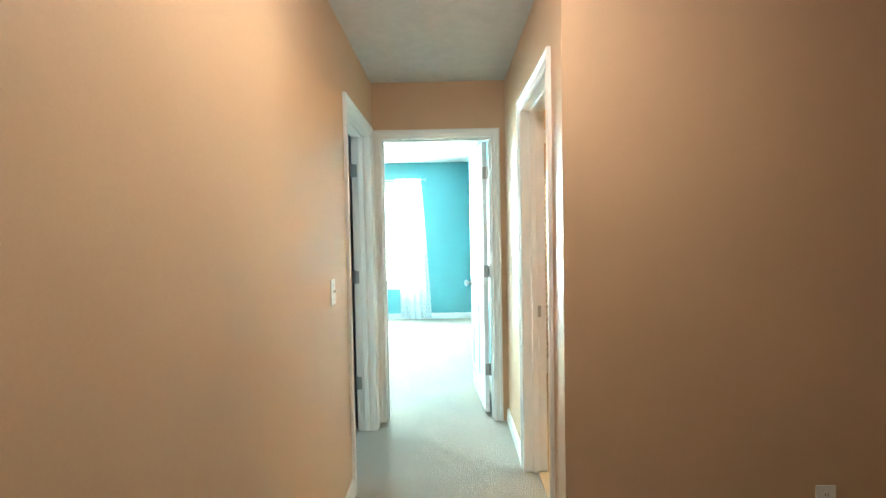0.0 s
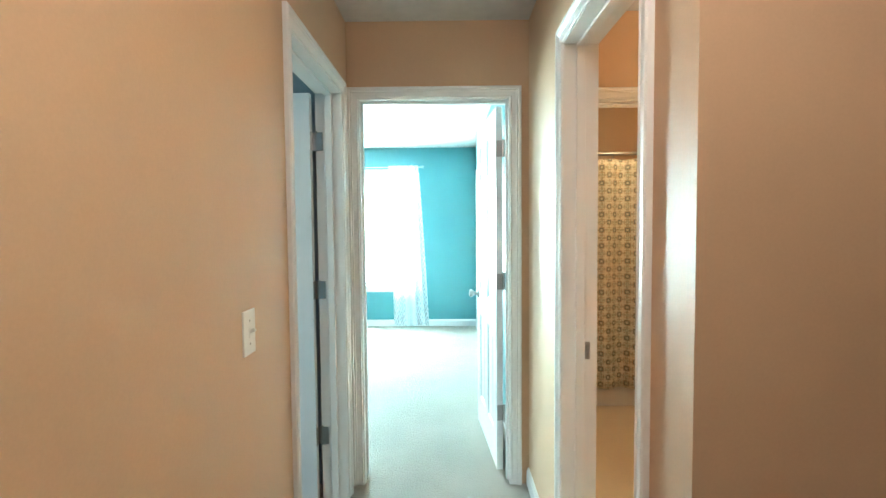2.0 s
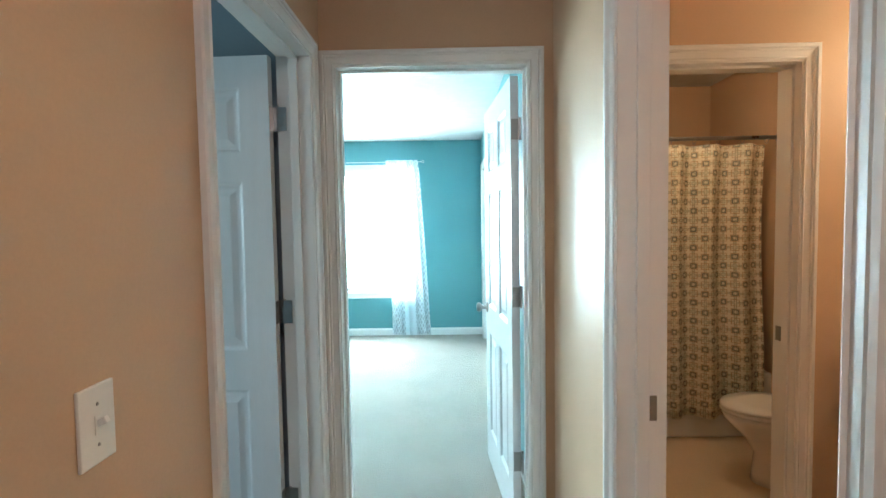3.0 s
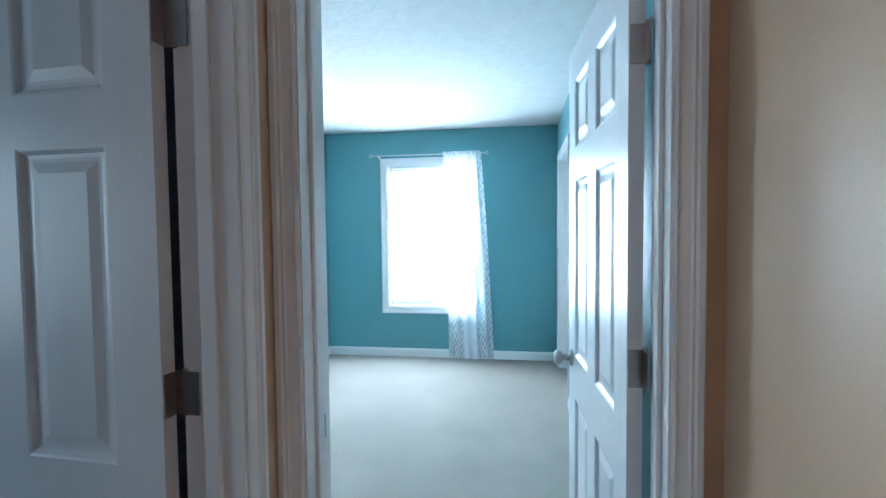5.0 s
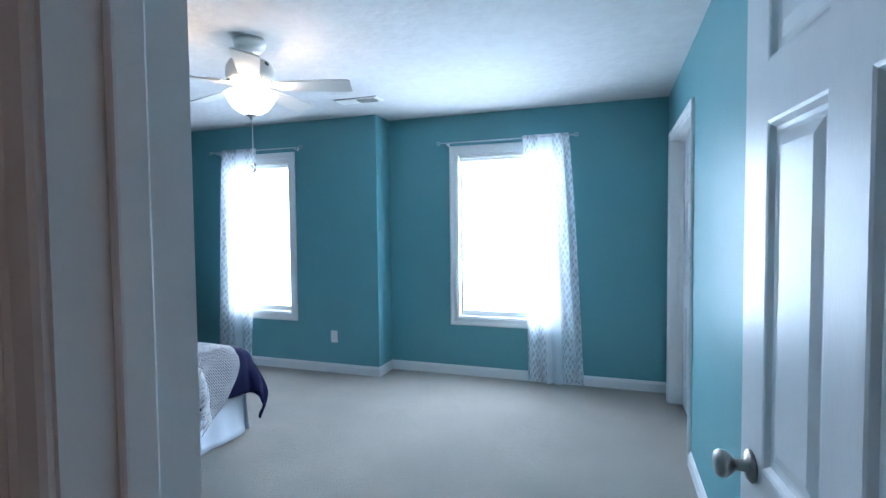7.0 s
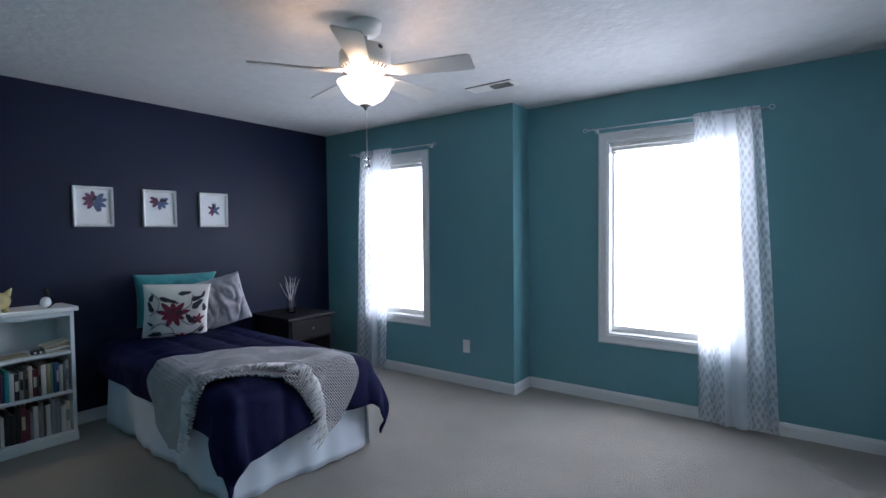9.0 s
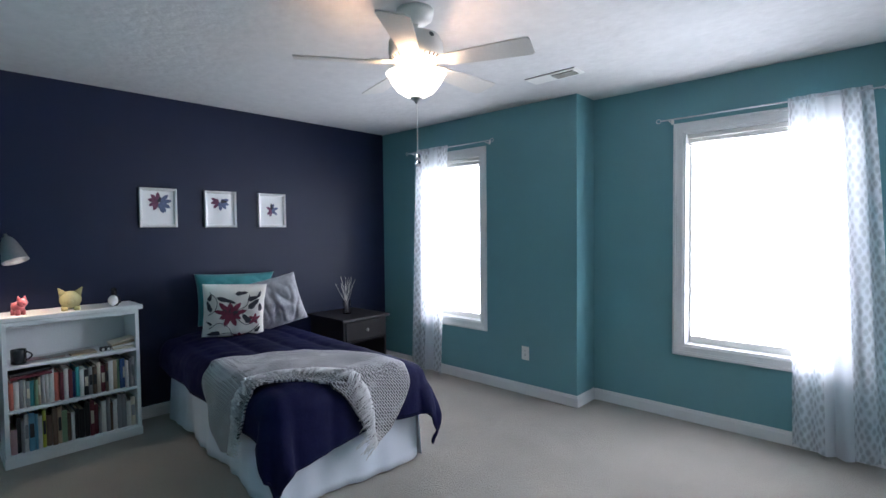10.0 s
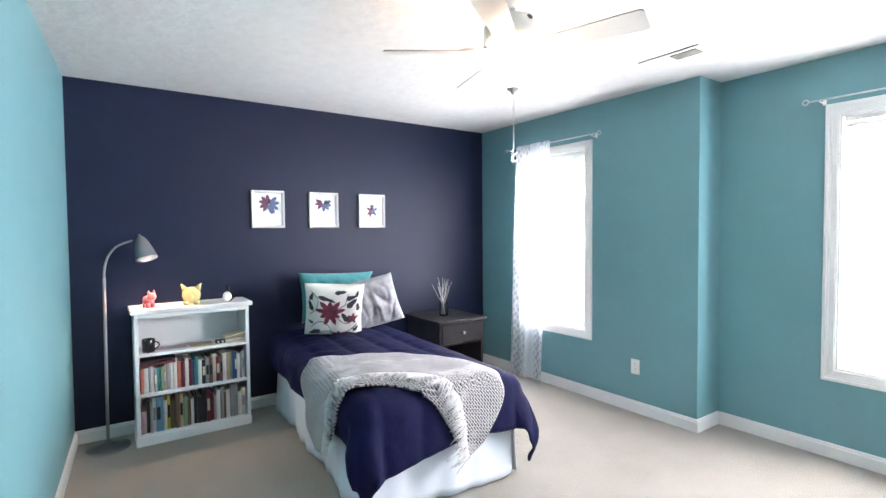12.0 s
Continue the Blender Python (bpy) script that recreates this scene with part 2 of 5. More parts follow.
wall("wall_navy", "x", -4.63, -4.514, 3.54, 7.42, 0, TOP, [], (SIDING, NAVY), "dark navy painted accent wall behind the bed")
wall("wall_side_room_west", "x", -3.2, -3.1, 0.9, 3.54, 0, TOP, [(1.8, 2.8, 0.8, 2.0)], (SIDING, SLATE), "grey-blue wall of the side room with a window")
wall("wall_side_room_south", "y", 0.8, 0.9, -3.2, -0.735, 0, TOP, [], (SLATE, SLATE), "grey-blue wall of the side room")
bm = bmesh.new()
low = [bm.verts.new((x, y, 0)) for x, y in ((-0.615, 3.54), (-0.615, 3.69), (-4.514, 3.895), (-4.514, 3.54))]
high = [bm.verts.new((v.co.x, v.co.y, TOP)) for v in low]
for i in range(4):
    bm.faces.new((low[i], low[(i + 1) % 4], high[(i + 1) % 4], high[i])).material_index = 1 if i == 3 else 0
bm.faces.new(low[::-1]), bm.faces.new(high)
structure("wall_bedroom_south", bm, (TEAL, SLATE), "teal painted wall beside the bedroom doorway", "wall")
wall("wall_step_return", "x", -2.32, -2.20, 7.57, 7.86, 0, TOP, [], (SIDING, TEAL), "teal painted return of the stepped wall")
structure("closet_back", boxed(0.45, 6.4, 0, 1.2, 7.8, TOP), TAN, "closed closet core behind its door", "wall")

# ---- doors, jambs and trim ----
def jamb(owner, u0, u1, high, m, depth, stop):
    """The lining of a doorway through a wall of that depth, with its stop; local y points out of the wall's face."""
    t = 0.012
    for a, b, z0, z1 in ((u0 - 0.001, u0 + t, 0, high - t), (u1 - t, u1 + 0.001, 0, high - t)):
        bm = boxed(a, -depth - 0.004, z0, b, 0.004, z1)
        bmesh.ops.transform(bm, matrix=m, verts=bm.verts)
        part("jamb_side", bm, TRIM, owner)
    bm = boxed(u0, -depth - 0.004, high - t, u1, 0.004, high + 0.001)
    bmesh.ops.transform(bm, matrix=m, verts=bm.verts)
    part("jamb_head", bm, TRIM, owner)
    for a, b, z0, z1 in ((u0 + t, u0 + t + 0.011, 0, high - t), (u1 - t - 0.011, u1 - t, 0, high - t), (u0 + t + 0.011, u1 - t - 0.011, high - t - 0.011, high - t)):
        bm = boxed(a, stop - 0.017, z0, b, stop + 0.017, z1, bevel=0.003)
        bmesh.ops.transform(bm, matrix=m, verts=bm.verts)
        part("stop", bm, TRIM, owner)


def panel_door(name, w, h, label, knob_side=True, hinge_z=(0.325, 1.063, 1.793), flip=1, margin=0.004):
    """A six-panel door: hinge edge on local z, leaf along +x, front face at y = 0 and back at y = flip * 0.035."""
    th = 0.035 * flip
    ob = tagged(thing(name, label, "door"), kind="structure")
    s, mid = 0.11, 0.10
    pw = (w - 2 * s - mid) / 2
    xs = [0, s, s + pw, s + pw + mid, w - s, w]
    zs = [0, 0.19, 0.77, 0.92, h - 0.115 - 0.24 - 0.105, h - 0.115 - 0.24, h - 0.115, h]
    leaf = bmesh.new()
    fields = []
    for y, inward in ((0, 1), (th, -1)):
        for i in range(5):
            for j in range(7):
                a, b, c, d = xs[i], xs[i + 1], zs[j], zs[j + 1]
                k = inward * flip
                if i in (1, 3) and j in (1, 3, 5):
                    def ring(bm, o, dep):
                        return [bm.verts.new(p) for p in ((a + o, y + dep * k, c + o), (b - o, y + dep * k, c + o), (b - o, y + dep * k, d - o), (a + o, y + dep * k, d - o))]
                    r = [ring(leaf, o, dep) for o, dep in ((0, 0), (0.006, 0.002), (0.014, 0.010), (0.022, 0.011))]
                    for p, q in zip(r, r[1:]):
                        for e in range(4):
                            leaf.faces.new((p[e], p[(e + 1) % 4], q[(e + 1) % 4], q[e]))
                    fb = bmesh.new()
                    r = [ring(fb, o, dep) for o, dep in ((0.022, 0.011), (0.030, 0.0105), (0.052, 0.004))]
                    for p, q in zip(r, r[1:]):
                        for e in range(4):
                            fb.faces.new((p[e], p[(e + 1) % 4], q[(e + 1) % 4], q[e]))
                    fb.faces.new(r[-1])
                    fields.append(fb)
                else:
                    leaf.faces.new([leaf.verts.new(p) for p in ((a, y, c), (b, y, c), (b, y, d), (a, y, d))])
    for quad in (((0, 0, 0), (0, th, 0), (0, th, h), (0, 0, h)), ((w, 0, 0), (w, th, 0), (w, th, h), (w, 0, h)), ((0, 0, h), (w, 0, h), (w, th, h), (0, th, h)), ((0, 0, 0), (w, 0, 0), (w, th, 0), (0, th, 0))):
        leaf.faces.new([leaf.verts.new(p) for p in quad])
    bmesh.ops.remove_doubles(leaf, verts=leaf.verts, dist=1e-5)
    part("leaf", leaf, DOORWHITE, ob)
    for fb in fields:
        part("panel", fb, DOORWHITE, ob)
    if knob_side:
        for y, sgn in ((0, -flip), (th, flip)):
            kb = bmesh.new()
            lathe(kb, [(0.031, 0.0), (0.032, 0.004), (0.026, 0.009), (0.012, 0.012), (0.011, 0.030), (0.018, 0.036), (0.026, 0.046), (0.027, 0.056), (0.022, 0.064), (0.008, 0.067)],
                  pose(w - 0.062, y, 0.905) @ pose(0, 0, 0, -90 * sgn, 0, 0), 24)
            part("knob", kb, NICKEL, ob, "round satin nickel door knob", smooth=True)
    for z in hinge_z:
        hb = bmesh.new()
        lathe(hb, [(0.0065, z - 0.046), (0.0065, z + 0.046), (0.004, z + 0.05)], pose(-margin, -0.006 * flip, 0), 12)
        box(hb, -0.0015, 0, z - 0.044, 0.0015, 0.032 * flip, z + 0.044)
        box(hb, -0.032 - margin, -0.0025 * flip, z - 0.044, 0.002 - margin, 0.0005 * flip, z + 0.044)
        if margin > 0.01:
            box(hb, -margin, -0.0035 * flip, z - 0.044, 0.0, -0.001 * flip, z + 0.044)
        part("hinge", hb, NICKEL, ob, "satin nickel butt hinge")
    return ob


# bedroom doorway
m_end = frame_matrix((0, 3.54, 0), (1, 0, 0), (0, -1, 0))
trim = tagged(thing("trim_bedroom_doorway", "white moulded casing and jamb of the bedroom doorway", "door frame"), kind="structure")
casing(trim, -0.555, 0.230, 0, 2.045, m_end)
jamb(trim, -0.562, 0.237, 2.052, m_end, 0.13, -0.06)
part("strike_plate", boxed(-0.5505, 3.615, 0.885, -0.5475, 3.645, 0.945, bevel=0.001), NICKEL, trim, "satin nickel strike plate")
m_in = frame_matrix((0, 3.66, 0), (-1, 0, 0), (0, 1, 0))
casing(trim, -0.23, 0.555, 0, 2.045, m_in, 0.045)
door = panel_door("door_bedroom", 0.755, 2.02, "white six-panel bedroom door standing open into the room", flip=1)
door.matrix_world = pose(0.206, 3.672, 0.012, 0, 0, 94.5)
# side room doorway
m_w = frame_matrix((-0.615, 0, 0), (0, -1, 0), (1, 0, 0))
trim = tagged(thing("trim_side_doorway", "white moulded casing and jamb of the side room doorway", "door frame"), kind="structure")
casing(trim, -3.395, -2.605, 0, 2.045, m_w)
jamb(trim, -3.40, -2.60, 2.05, m_w, 0.12, -0.06)
door = panel_door("door_side_room", 0.765, 2.02, "white six-panel door standing open into the side room", flip=1, margin=0.020)
door.matrix_world = pose(-0.756, 3.384, 0.012, 0, 0, 177)
# bathroom doorway
m_e = frame_matrix((0.33, 0, 0), (0, 1, 0), (-1, 0, 0))
trim = tagged(thing("trim_bath_doorway", "white moulded casing and jamb of the bathroom doorway", "door frame"), kind="structure")
casing(trim, 2.041, 2.771, 0, 2.045, m_e)
jamb(trim, 2.035, 2.777, 2.05, m_e, 0.12, -0.06)
bm = boxed(0.398, 2.7615, 0.890, 0.428, 2.7655, 0.955, bevel=0.001)
box(bm, 0.406, 2.760, 0.907, 0.420, 2.762, 0.938)
part("strike_plate", bm, NICKEL, trim, "satin nickel strike plate")
m_p = frame_matrix((0, 3.45, 0), (1, 0, 0), (0, -1, 0))
trim = tagged(thing("trim_inner_bath_doorway", "white moulded casing of the inner bathroom doorway", "door frame"), kind="structure")
casing(trim, 0.565, 1.26, 0, 2.005, m_p)
jamb(trim, 0.56, 1.265, 2.01, m_p, 0.13, -0.05)
part("strike_plate", boxed(1.2495, 3.535, 0.90, 1.2525, 3.565, 0.96, bevel=0.001), NICKEL, trim, "dark nickel strike plate")
# closet
m_c = frame_matrix((0.296, 0, 0), (0, 1, 0), (-1, 0, 0))
trim = tagged(thing("trim_closet_doorway", "white moulded casing and jamb of the closet doorway", "door frame"), kind="structure")
casing(trim, 6.43, 7.46, 0, 2.045, m_c)
jamb(trim, 6.425, 7.465, 2.05, m_c, 0.15, -0.07)
door = panel_door("door_closet", 1.01, 2.02, "white closed six-panel closet door", knob_side=False, hinge_z=(), flip=1)
door.matrix_world = pose(0.385, 7.45, 0.012, 0, 0, -90)
# baseboards
for name, p, q in (("baseboard_navy", (-4.514, 7.42), (-4.514, 3.895)), ("baseboard_narrow", (-2.20, 7.42), (-4.50, 7.42)), ("baseboard_step", (-2.20, 7.706), (-2.20, 7.406)),
                   ("baseboard_wide", (0.296, 7.706), (-2.186, 7.706)), ("baseboard_east", (0.296, 3.67), (0.296, 6.368)), ("baseboard_south", (-4.50, 3.895), (-0.60, 3.69)),
                   ("baseboard_hall_west", (-0.615, 2.543), (-0.615, -2.6)), ("baseboard_hall_east", (0.33, 2.833), (0.33, 3.54)), ("baseboard_hall_corner", (0.33, 1.80), (0.33, 1.979)),
                   ("baseboard_landing", (2.5, 1.80), (0.316, 1.80)), ("baseboard_bath", (2.5, 3.45), (1.322, 3.45))):
    baseboard(name, p, q)


# ---- windows ----
def window(name, x0, x1, z0, z1, y, depth, label):
    """A double-hung window in an opening of a wall whose face is at y, with picture-frame trim."""
    ob = tagged(thing(name, label, "window"), kind="structure")
    m = frame_matrix((0, y, 0), (1, 0, 0), (0, -1, 0))
    casing(ob, x0, x1, z0, z1, m, 0.07, four=True)
    t = 0.012
    for nm, a in (("reveal", (x0 - 0.001, y - 0.003, z0, x0 + t, y + depth, z1)), ("reveal", (x1 - t, y - 0.003, z0, x1 + 0.001, y + depth, z1)),
                  ("reveal", (x0 + t, y - 0.003, z1 - t, x1 - t, y + depth, z1 + 0.001)), ("window_sill", (x0 + t, y - 0.003, z0 - 0.001, x1 - t, y + depth, z0 + t))):
        part(nm, boxed(*a), TRIM, ob)
    fb = bmesh.new()
    f, yy, low, high = 0.036, y + 0.085, z0 + t, z1 - t
    a, b = x0 + t, x1 - t
    # Stiles drawn thin: glare from the bright pane is put into their width.
    side = 0.016
    box(fb, a, yy, low, a + side, yy + 0.03, high, 0.003)
    box(fb, b - side, yy, low, b, yy + 0.03, high, 0.003)
    box(fb, a + side, yy, low, b - side, yy + 0.03, low + f + 0.01, 0.003)
    box(fb, a + side, yy, high - f, b - side, yy + 0.03, high, 0.003)
    sash = part("sash", fb, PLASTIC, ob, "white vinyl window sash")
    pane = part("pane", boxed(a + side, yy + 0.012, low + f, b - side, yy + 0.016, high - f), GLASS, sash)
    pane.visible_shadow = False
    lock = bmesh.new()
    box(lock, a + f + 0.02, yy - 0.012, low + f + 0.004, a + f + 0.09, yy, low + f + 0.018, 0.003)
    part("sash_lock", lock, PLASTIC, sash)
    blind = tagged(thing("window_blind", "white mini blind drawn up to the window head", "blind"))
    part("head_rail", boxed(a + 0.004, y + 0.03, z1 - 0.04, b - 0.004, y + 0.075, z1 - 0.013, bevel=0.003), PLASTIC, blind)
    for k in range(9):
        z = z1 - 0.045 - 0.0035 * k
        part("slat", boxed(a + 0.008, y + 0.03, z - 0.0012, b - 0.008, y + 0.055, z + 0.0008), PLASTIC, blind)
    part("bottom_rail", boxed(a + 0.008, y + 0.03, z1 - 0.092, b - 0.008, y + 0.055, z1 - 0.080, bevel=0.003), PLASTIC, blind)
    return ob


window("window_1", -1.51, -0.605, 0.545, 2.08, 7.706, 0.15, "white-trimmed double-hung window, bright with daylight")
window("window_2", -3.87, -3.155, 0.555, 2.08, 7.42, 0.15, "narrow white-trimmed double-hung window, bright with daylight")
tagged(structure("backdrop", boxed(-160, 60, -30, 120, 60.1, 60), OVERCAST, "white overcast sky far outside the windows", "sky"))


# ---- bedroom: bed ----
COMFORTER = mat("navy quilted satin", (0.0060, 0.0074, 0.044), 0.66, gloss=0.12, var=0.12, scale=7, bump=0.35, bscale=45, depth=0.005)
SKIRT = mat("white cotton bed skirt", (0.74, 0.78, 0.86), 0.85, var=0.05, bump=0.3, bscale=260, sheen=0.2)
MATTRESS = mat("white mattress ticking", (0.75, 0.75, 0.74), 0.85)
TEALCLOTH = mat("teal cotton pillowcase", (0.021, 0.21, 0.23), 0.75, var=0.1, scale=8, bump=0.5, bscale=40, depth=0.005, sheen=0.3)
CREAM = mat("off-white printed cotton", (0.80, 0.77, 0.72), 0.8, var=0.04, bump=0.35, bscale=320)
GREYCLOTH = mat("silver grey smocked cushion cloth", (0.36, 0.355, 0.385), 0.5, var=0.2, scale=14, bump=0.8, bscale=26, depth=0.01, sheen=0.4)
MAROON = mat("maroon print", (0.20, 0.03, 0.06), 0.8, var=0.3, scale=40, bump=0)
INK = mat("charcoal print", (0.045, 0.042, 0.055), 0.8, var=0.3, scale=40, bump=0)
MAUVE = mat("mauve print", (0.17, 0.06, 0.11), 0.8, var=0.3, scale=60, bump=0)
SLATEBLUE = mat("slate blue print", (0.11, 0.14, 0.25), 0.8, var=0.3, scale=60, bump=0)

BX0, BX1, BY0, BY1, BZ = -4.36, -2.54, 5.09, 5.99, 0.587


DX1, DY0, DY1 = BX1 - 0.045, BY0 + 0.045, BY1 - 0.045


def draped(x, y, lift=0.0, r=0.10, flare=0.065):
    """Where a flat cloth's point comes to lie on the bed: past an edge it bends over and hangs, round corners as a cone."""
    ox = max(x - DX1, 0.0)
    oy = (y - DY1) if y > DY1 else ((y - DY0) if y < DY0 else 0.0)
    o = math.hypot(ox, oy)
    cx, cy = min(x, DX1), min(max(y, DY0), DY1)
    crown = 0.022 * (1 - ((cy - (DY0 + DY1) / 2) / ((DY1 - DY0) / 2)) ** 2) * min(1.0, (DX1 - cx) / 0.3)
    if o < 1e-6:
        return Vector((cx, cy, BZ + lift + crown))
    dx, dy = ox / o, oy / o
    both = math.sqrt(2 * abs(dx * dy))
    if o < r * math.pi / 2:
        out, dz = r * math.sin(o / r), r * (1 - math.cos(o / r))
    else:
        rest = o - r * math.pi / 2
        out, dz = r + rest * 0.06 + flare * both * math.sin(min(rest / 0.21, 1.85) * math.pi / 2), r + rest * (1 - 0.05 * both)
        fold = (x + DX1 if abs(dy) > abs(dx) else y) * 11
        out += 0.022 * rest / 0.3 * math.sin(fold + 1.3 * math.sin(fold * 0.37))
    out += lift
    return Vector((cx + dx * out, cy + dy * out, BZ + (lift if dz < 0.02 else lift * 0.4) - dz))


bed = thing("bed", "twin bed with white gathered bed skirt against the navy wall", "bed")
part("mattress", boxed(BX0, BY0 + 0.01, 0.34, BX1 - 0.01, BY1 - 0.01, 0.575, bevel=0.04), MATTRESS, bed)
part("box_spring", boxed(BX0, BY0 + 0.03, 0.14, BX1 - 0.03, BY1 - 0.03, 0.34, bevel=0.015), MATTRESS, bed)
for fx in (-4.26, -2.7):
    for fy in (5.19, 5.93):
        part("leg", lathe(bmesh.new(), [(0.025, 0.0), (0.03, 0.02), (0.03, 0.14)], pose(fx, fy, 0), 16), DARK, bed)


def skirt_panel(p, q, seed, n=None):
    length = (Vector(q) - Vector(p)).length
    way = (Vector(q) - Vector(p)).normalized()
    out = Vector((way.y, -way.x, 0))

    def f(u, v):
        s = u * length
        amp = 0.006 + 0.016 * v
        w = math.sin(s * 9.0 + seed) * 0.6 + math.sin(s * 21 + seed * 2) * 0.3 + 0.25 * math.sin(s * 37 + seed)
        edge = 0.004 * math.sin(s * 30 + seed) if v > 0.99 else 0
        return Vector((*p[:2], 0)) + way * s + out * (amp * w + 0.015 * v) + Vector((0, 0, 0.372 * (1 - v) + 0.006 + abs(edge)))
    return sheet(bmesh.new(), int(length / 0.02), 8, f)


part("bed_skirt", skirt_panel((BX0, BY0 + 0.005, 0), (BX1, BY0 + 0.005, 0), 0.4), SKIRT, bed, "white gathered bed skirt", True, 0.003)
part("bed_skirt", skirt_panel((BX1 - 0.005, BY0, 0), (BX1 - 0.005, BY1, 0), 2.1), SKIRT, bed, "white gathered bed skirt", True, 0.003)
part("bed_skirt", skirt_panel((BX1, BY1 - 0.005, 0), (BX0, BY1 - 0.005, 0), 1.0), SKIRT, bed, "white gathered bed skirt", True, 0.003)


def comforter_point(u, v):
    foot = 0.36 + 0.15 * max(0.0, 1 - v / 0.5) ** 1.3 + 0.04 * max(0.0, v - 0.75) / 0.25
    x = BX0 - 0.03 + u * (DX1 + foot - BX0)
    corner = max(0.0, (u - 0.75) / 0.25)
    near, far = 0.24 + 0.05 * u + 0.04 * corner * corner, 0.30 + 0.10 * u + 0.05 * corner * corner
    y = DY0 - near + v * (DY1 - DY0 + near + far)
    p = draped(x, y)
    seam = min(abs(y - c) for c in (5.15, 5.36, 5.57, 5.78, 5.97))
    puff = 0.012 * (1 - math.exp(-((seam / 0.03) ** 2)))
    puff += 0.010 * noise.noise(Vector((x * 5, y * 6, 0))) + 0.005 * noise.noise(Vector((x * 14, y * 17, 4)))
    out = Vector((0, 0, 1)) if DY0 < y < DY1 and x < DX1 else Vector((1.0 if x > DX1 else 0, -1.0 if y < DY0 else (1.0 if y > DY1 else 0), 0.1)).normalized()
    return p + out * puff


comforter = thing("comforter", "dark navy channel-quilted comforter draped over the bed", "comforter")
part("quilt", sheet(bmesh.new(), 120, 84, comforter_point), COMFORTER, comforter, "", True, 0.014)
hem = [comforter_point(k / 60, 0.0) for k in range(61)] + [comforter_point(1.0, k / 60) for k in range(1, 61)] + [comforter_point(1 - k / 60, 1.0) for k in range(1, 61)]
part("hem", tube(bmesh.new(), hem, 0.0085, 8), COMFORTER, comforter, "", True)

# knitted throw: two borders in the flat cloth, lofted and laid over the comforter
KNIT = bpy.data.materials.new("grey and white knit")
KNIT.use_nodes = True
n = KNIT.node_tree.nodes
uvm = n.new("ShaderNodeUVMap")
brick = n.new("ShaderNodeTexBrick")
brick.inputs["Scale"].default_value = 29
brick.inputs["Color1"].default_value, brick.inputs["Color2"].default_value = (0.018, 0.016, 0.022, 1), (0.10, 0.085, 0.10, 1)
brick.inputs["Mortar"].default_value = (0.54, 0.52, 0.54, 1)
brick.inputs["Mortar Size"].default_value, brick.inputs["Mortar Smooth"].default_value = 0.085, 0.3
brick.inputs["Brick Width"].default_value, brick.inputs["Row Height"].default_value = 0.85, 0.36
links(KNIT, uvm.outputs["UV"], brick.inputs["Vector"])
blot = n.new("ShaderNodeTexNoise")
blot.inputs["Scale"].default_value, blot.inputs["Detail"].default_value = 7, 4
links(KNIT, uvm.outputs["UV"], blot.inputs["Vector"])
blend = n.new("ShaderNodeMix")
blend.data_type = "RGBA"
spot = n.new("ShaderNodeMapRange")
spot.inputs["From Min"].default_value, spot.inputs["From Max"].default_value, spot.inputs["To Max"].default_value = 0.54, 0.62, 0.55
links(KNIT, blot.outputs["Fac"], spot.inputs["Value"])
links(KNIT, spot.outputs["Result"], blend.inputs["Factor"])
links(KNIT, brick.outputs["Color"], blend.inputs["A"])
blend.inputs["B"].default_value = (0.56, 0.54, 0.57, 1)
links(KNIT, blend.outputs["Result"], n["Principled BSDF"].inputs["Base Color"])
n["Principled BSDF"].inputs["Roughness"].default_value = 0.9
n["Principled BSDF"].inputs["Sheen Weight"].default_value = 0.3
kb = n.new("ShaderNodeBump")
kb.inputs["Strength"].default_value, kb.inputs["Distance"].default_value, kb.invert = 0.8, 0.006, False
links(KNIT, brick.outputs["Fac"], kb.inputs["Height"])
links(KNIT, kb.outputs["Normal"], n["Principled BSDF"].inputs["Normal"])
YARN = mat("pale grey wool yarn", (0.66, 0.65, 0.66), 0.9, var=0.15, scale=30, bump=0.3)


def smooth_line(pts, s):
    k = s * (len(pts) - 1)
    i = min(int(k), len(pts) - 2)
    f = k - i
    p = [Vector(pts[max(0, min(j, len(pts) - 1))]) for j in (i - 1, i, i + 1, i + 2)]
    return 0.5 * ((2 * p[1]) + (p[2] - p[0]) * f + (2 * p[0] - 5 * p[1] + 4 * p[2] - p[3]) * f * f + (3 * p[1] - p[0] - 3 * p[2] + p[3]) * f ** 3)


OUTER = [(-2.97, 4.69), (-3.15, 4.79), (-3.33, 4.95), (-3.30, 5.20), (-3.12, 5.46), (-2.94, 5.66), (-2.72, 5.82), (-2.44, 5.86), (-2.20, 5.72)]
INNER = [(-2.85, 4.71), (-2.77, 4.86), (-2.71, 5.00), (-2.69, 5.12), (-2.65, 5.22), (-2.58, 5.32), (-2.47, 5.42), (-2.31, 5.52), (-2.13, 5.61)]


def hem_row(u):
    """How far across the throw its folded-back fringed edge lies."""
    return 0.70 + 0.06 * math.sin(u * 7) + 0.06 * u


def throw_point(u, v):
    p = smooth_line(OUTER, u).lerp(smooth_line(INNER, u), v)
    q = draped(p.x, p.y, 0.034 + 0.016 * noise.noise(Vector((p.x * 6, p.y * 6, 7))))
    q.z += 0.010 / (1 + math.exp((v - hem_row(u)) / 0.012))
    return q


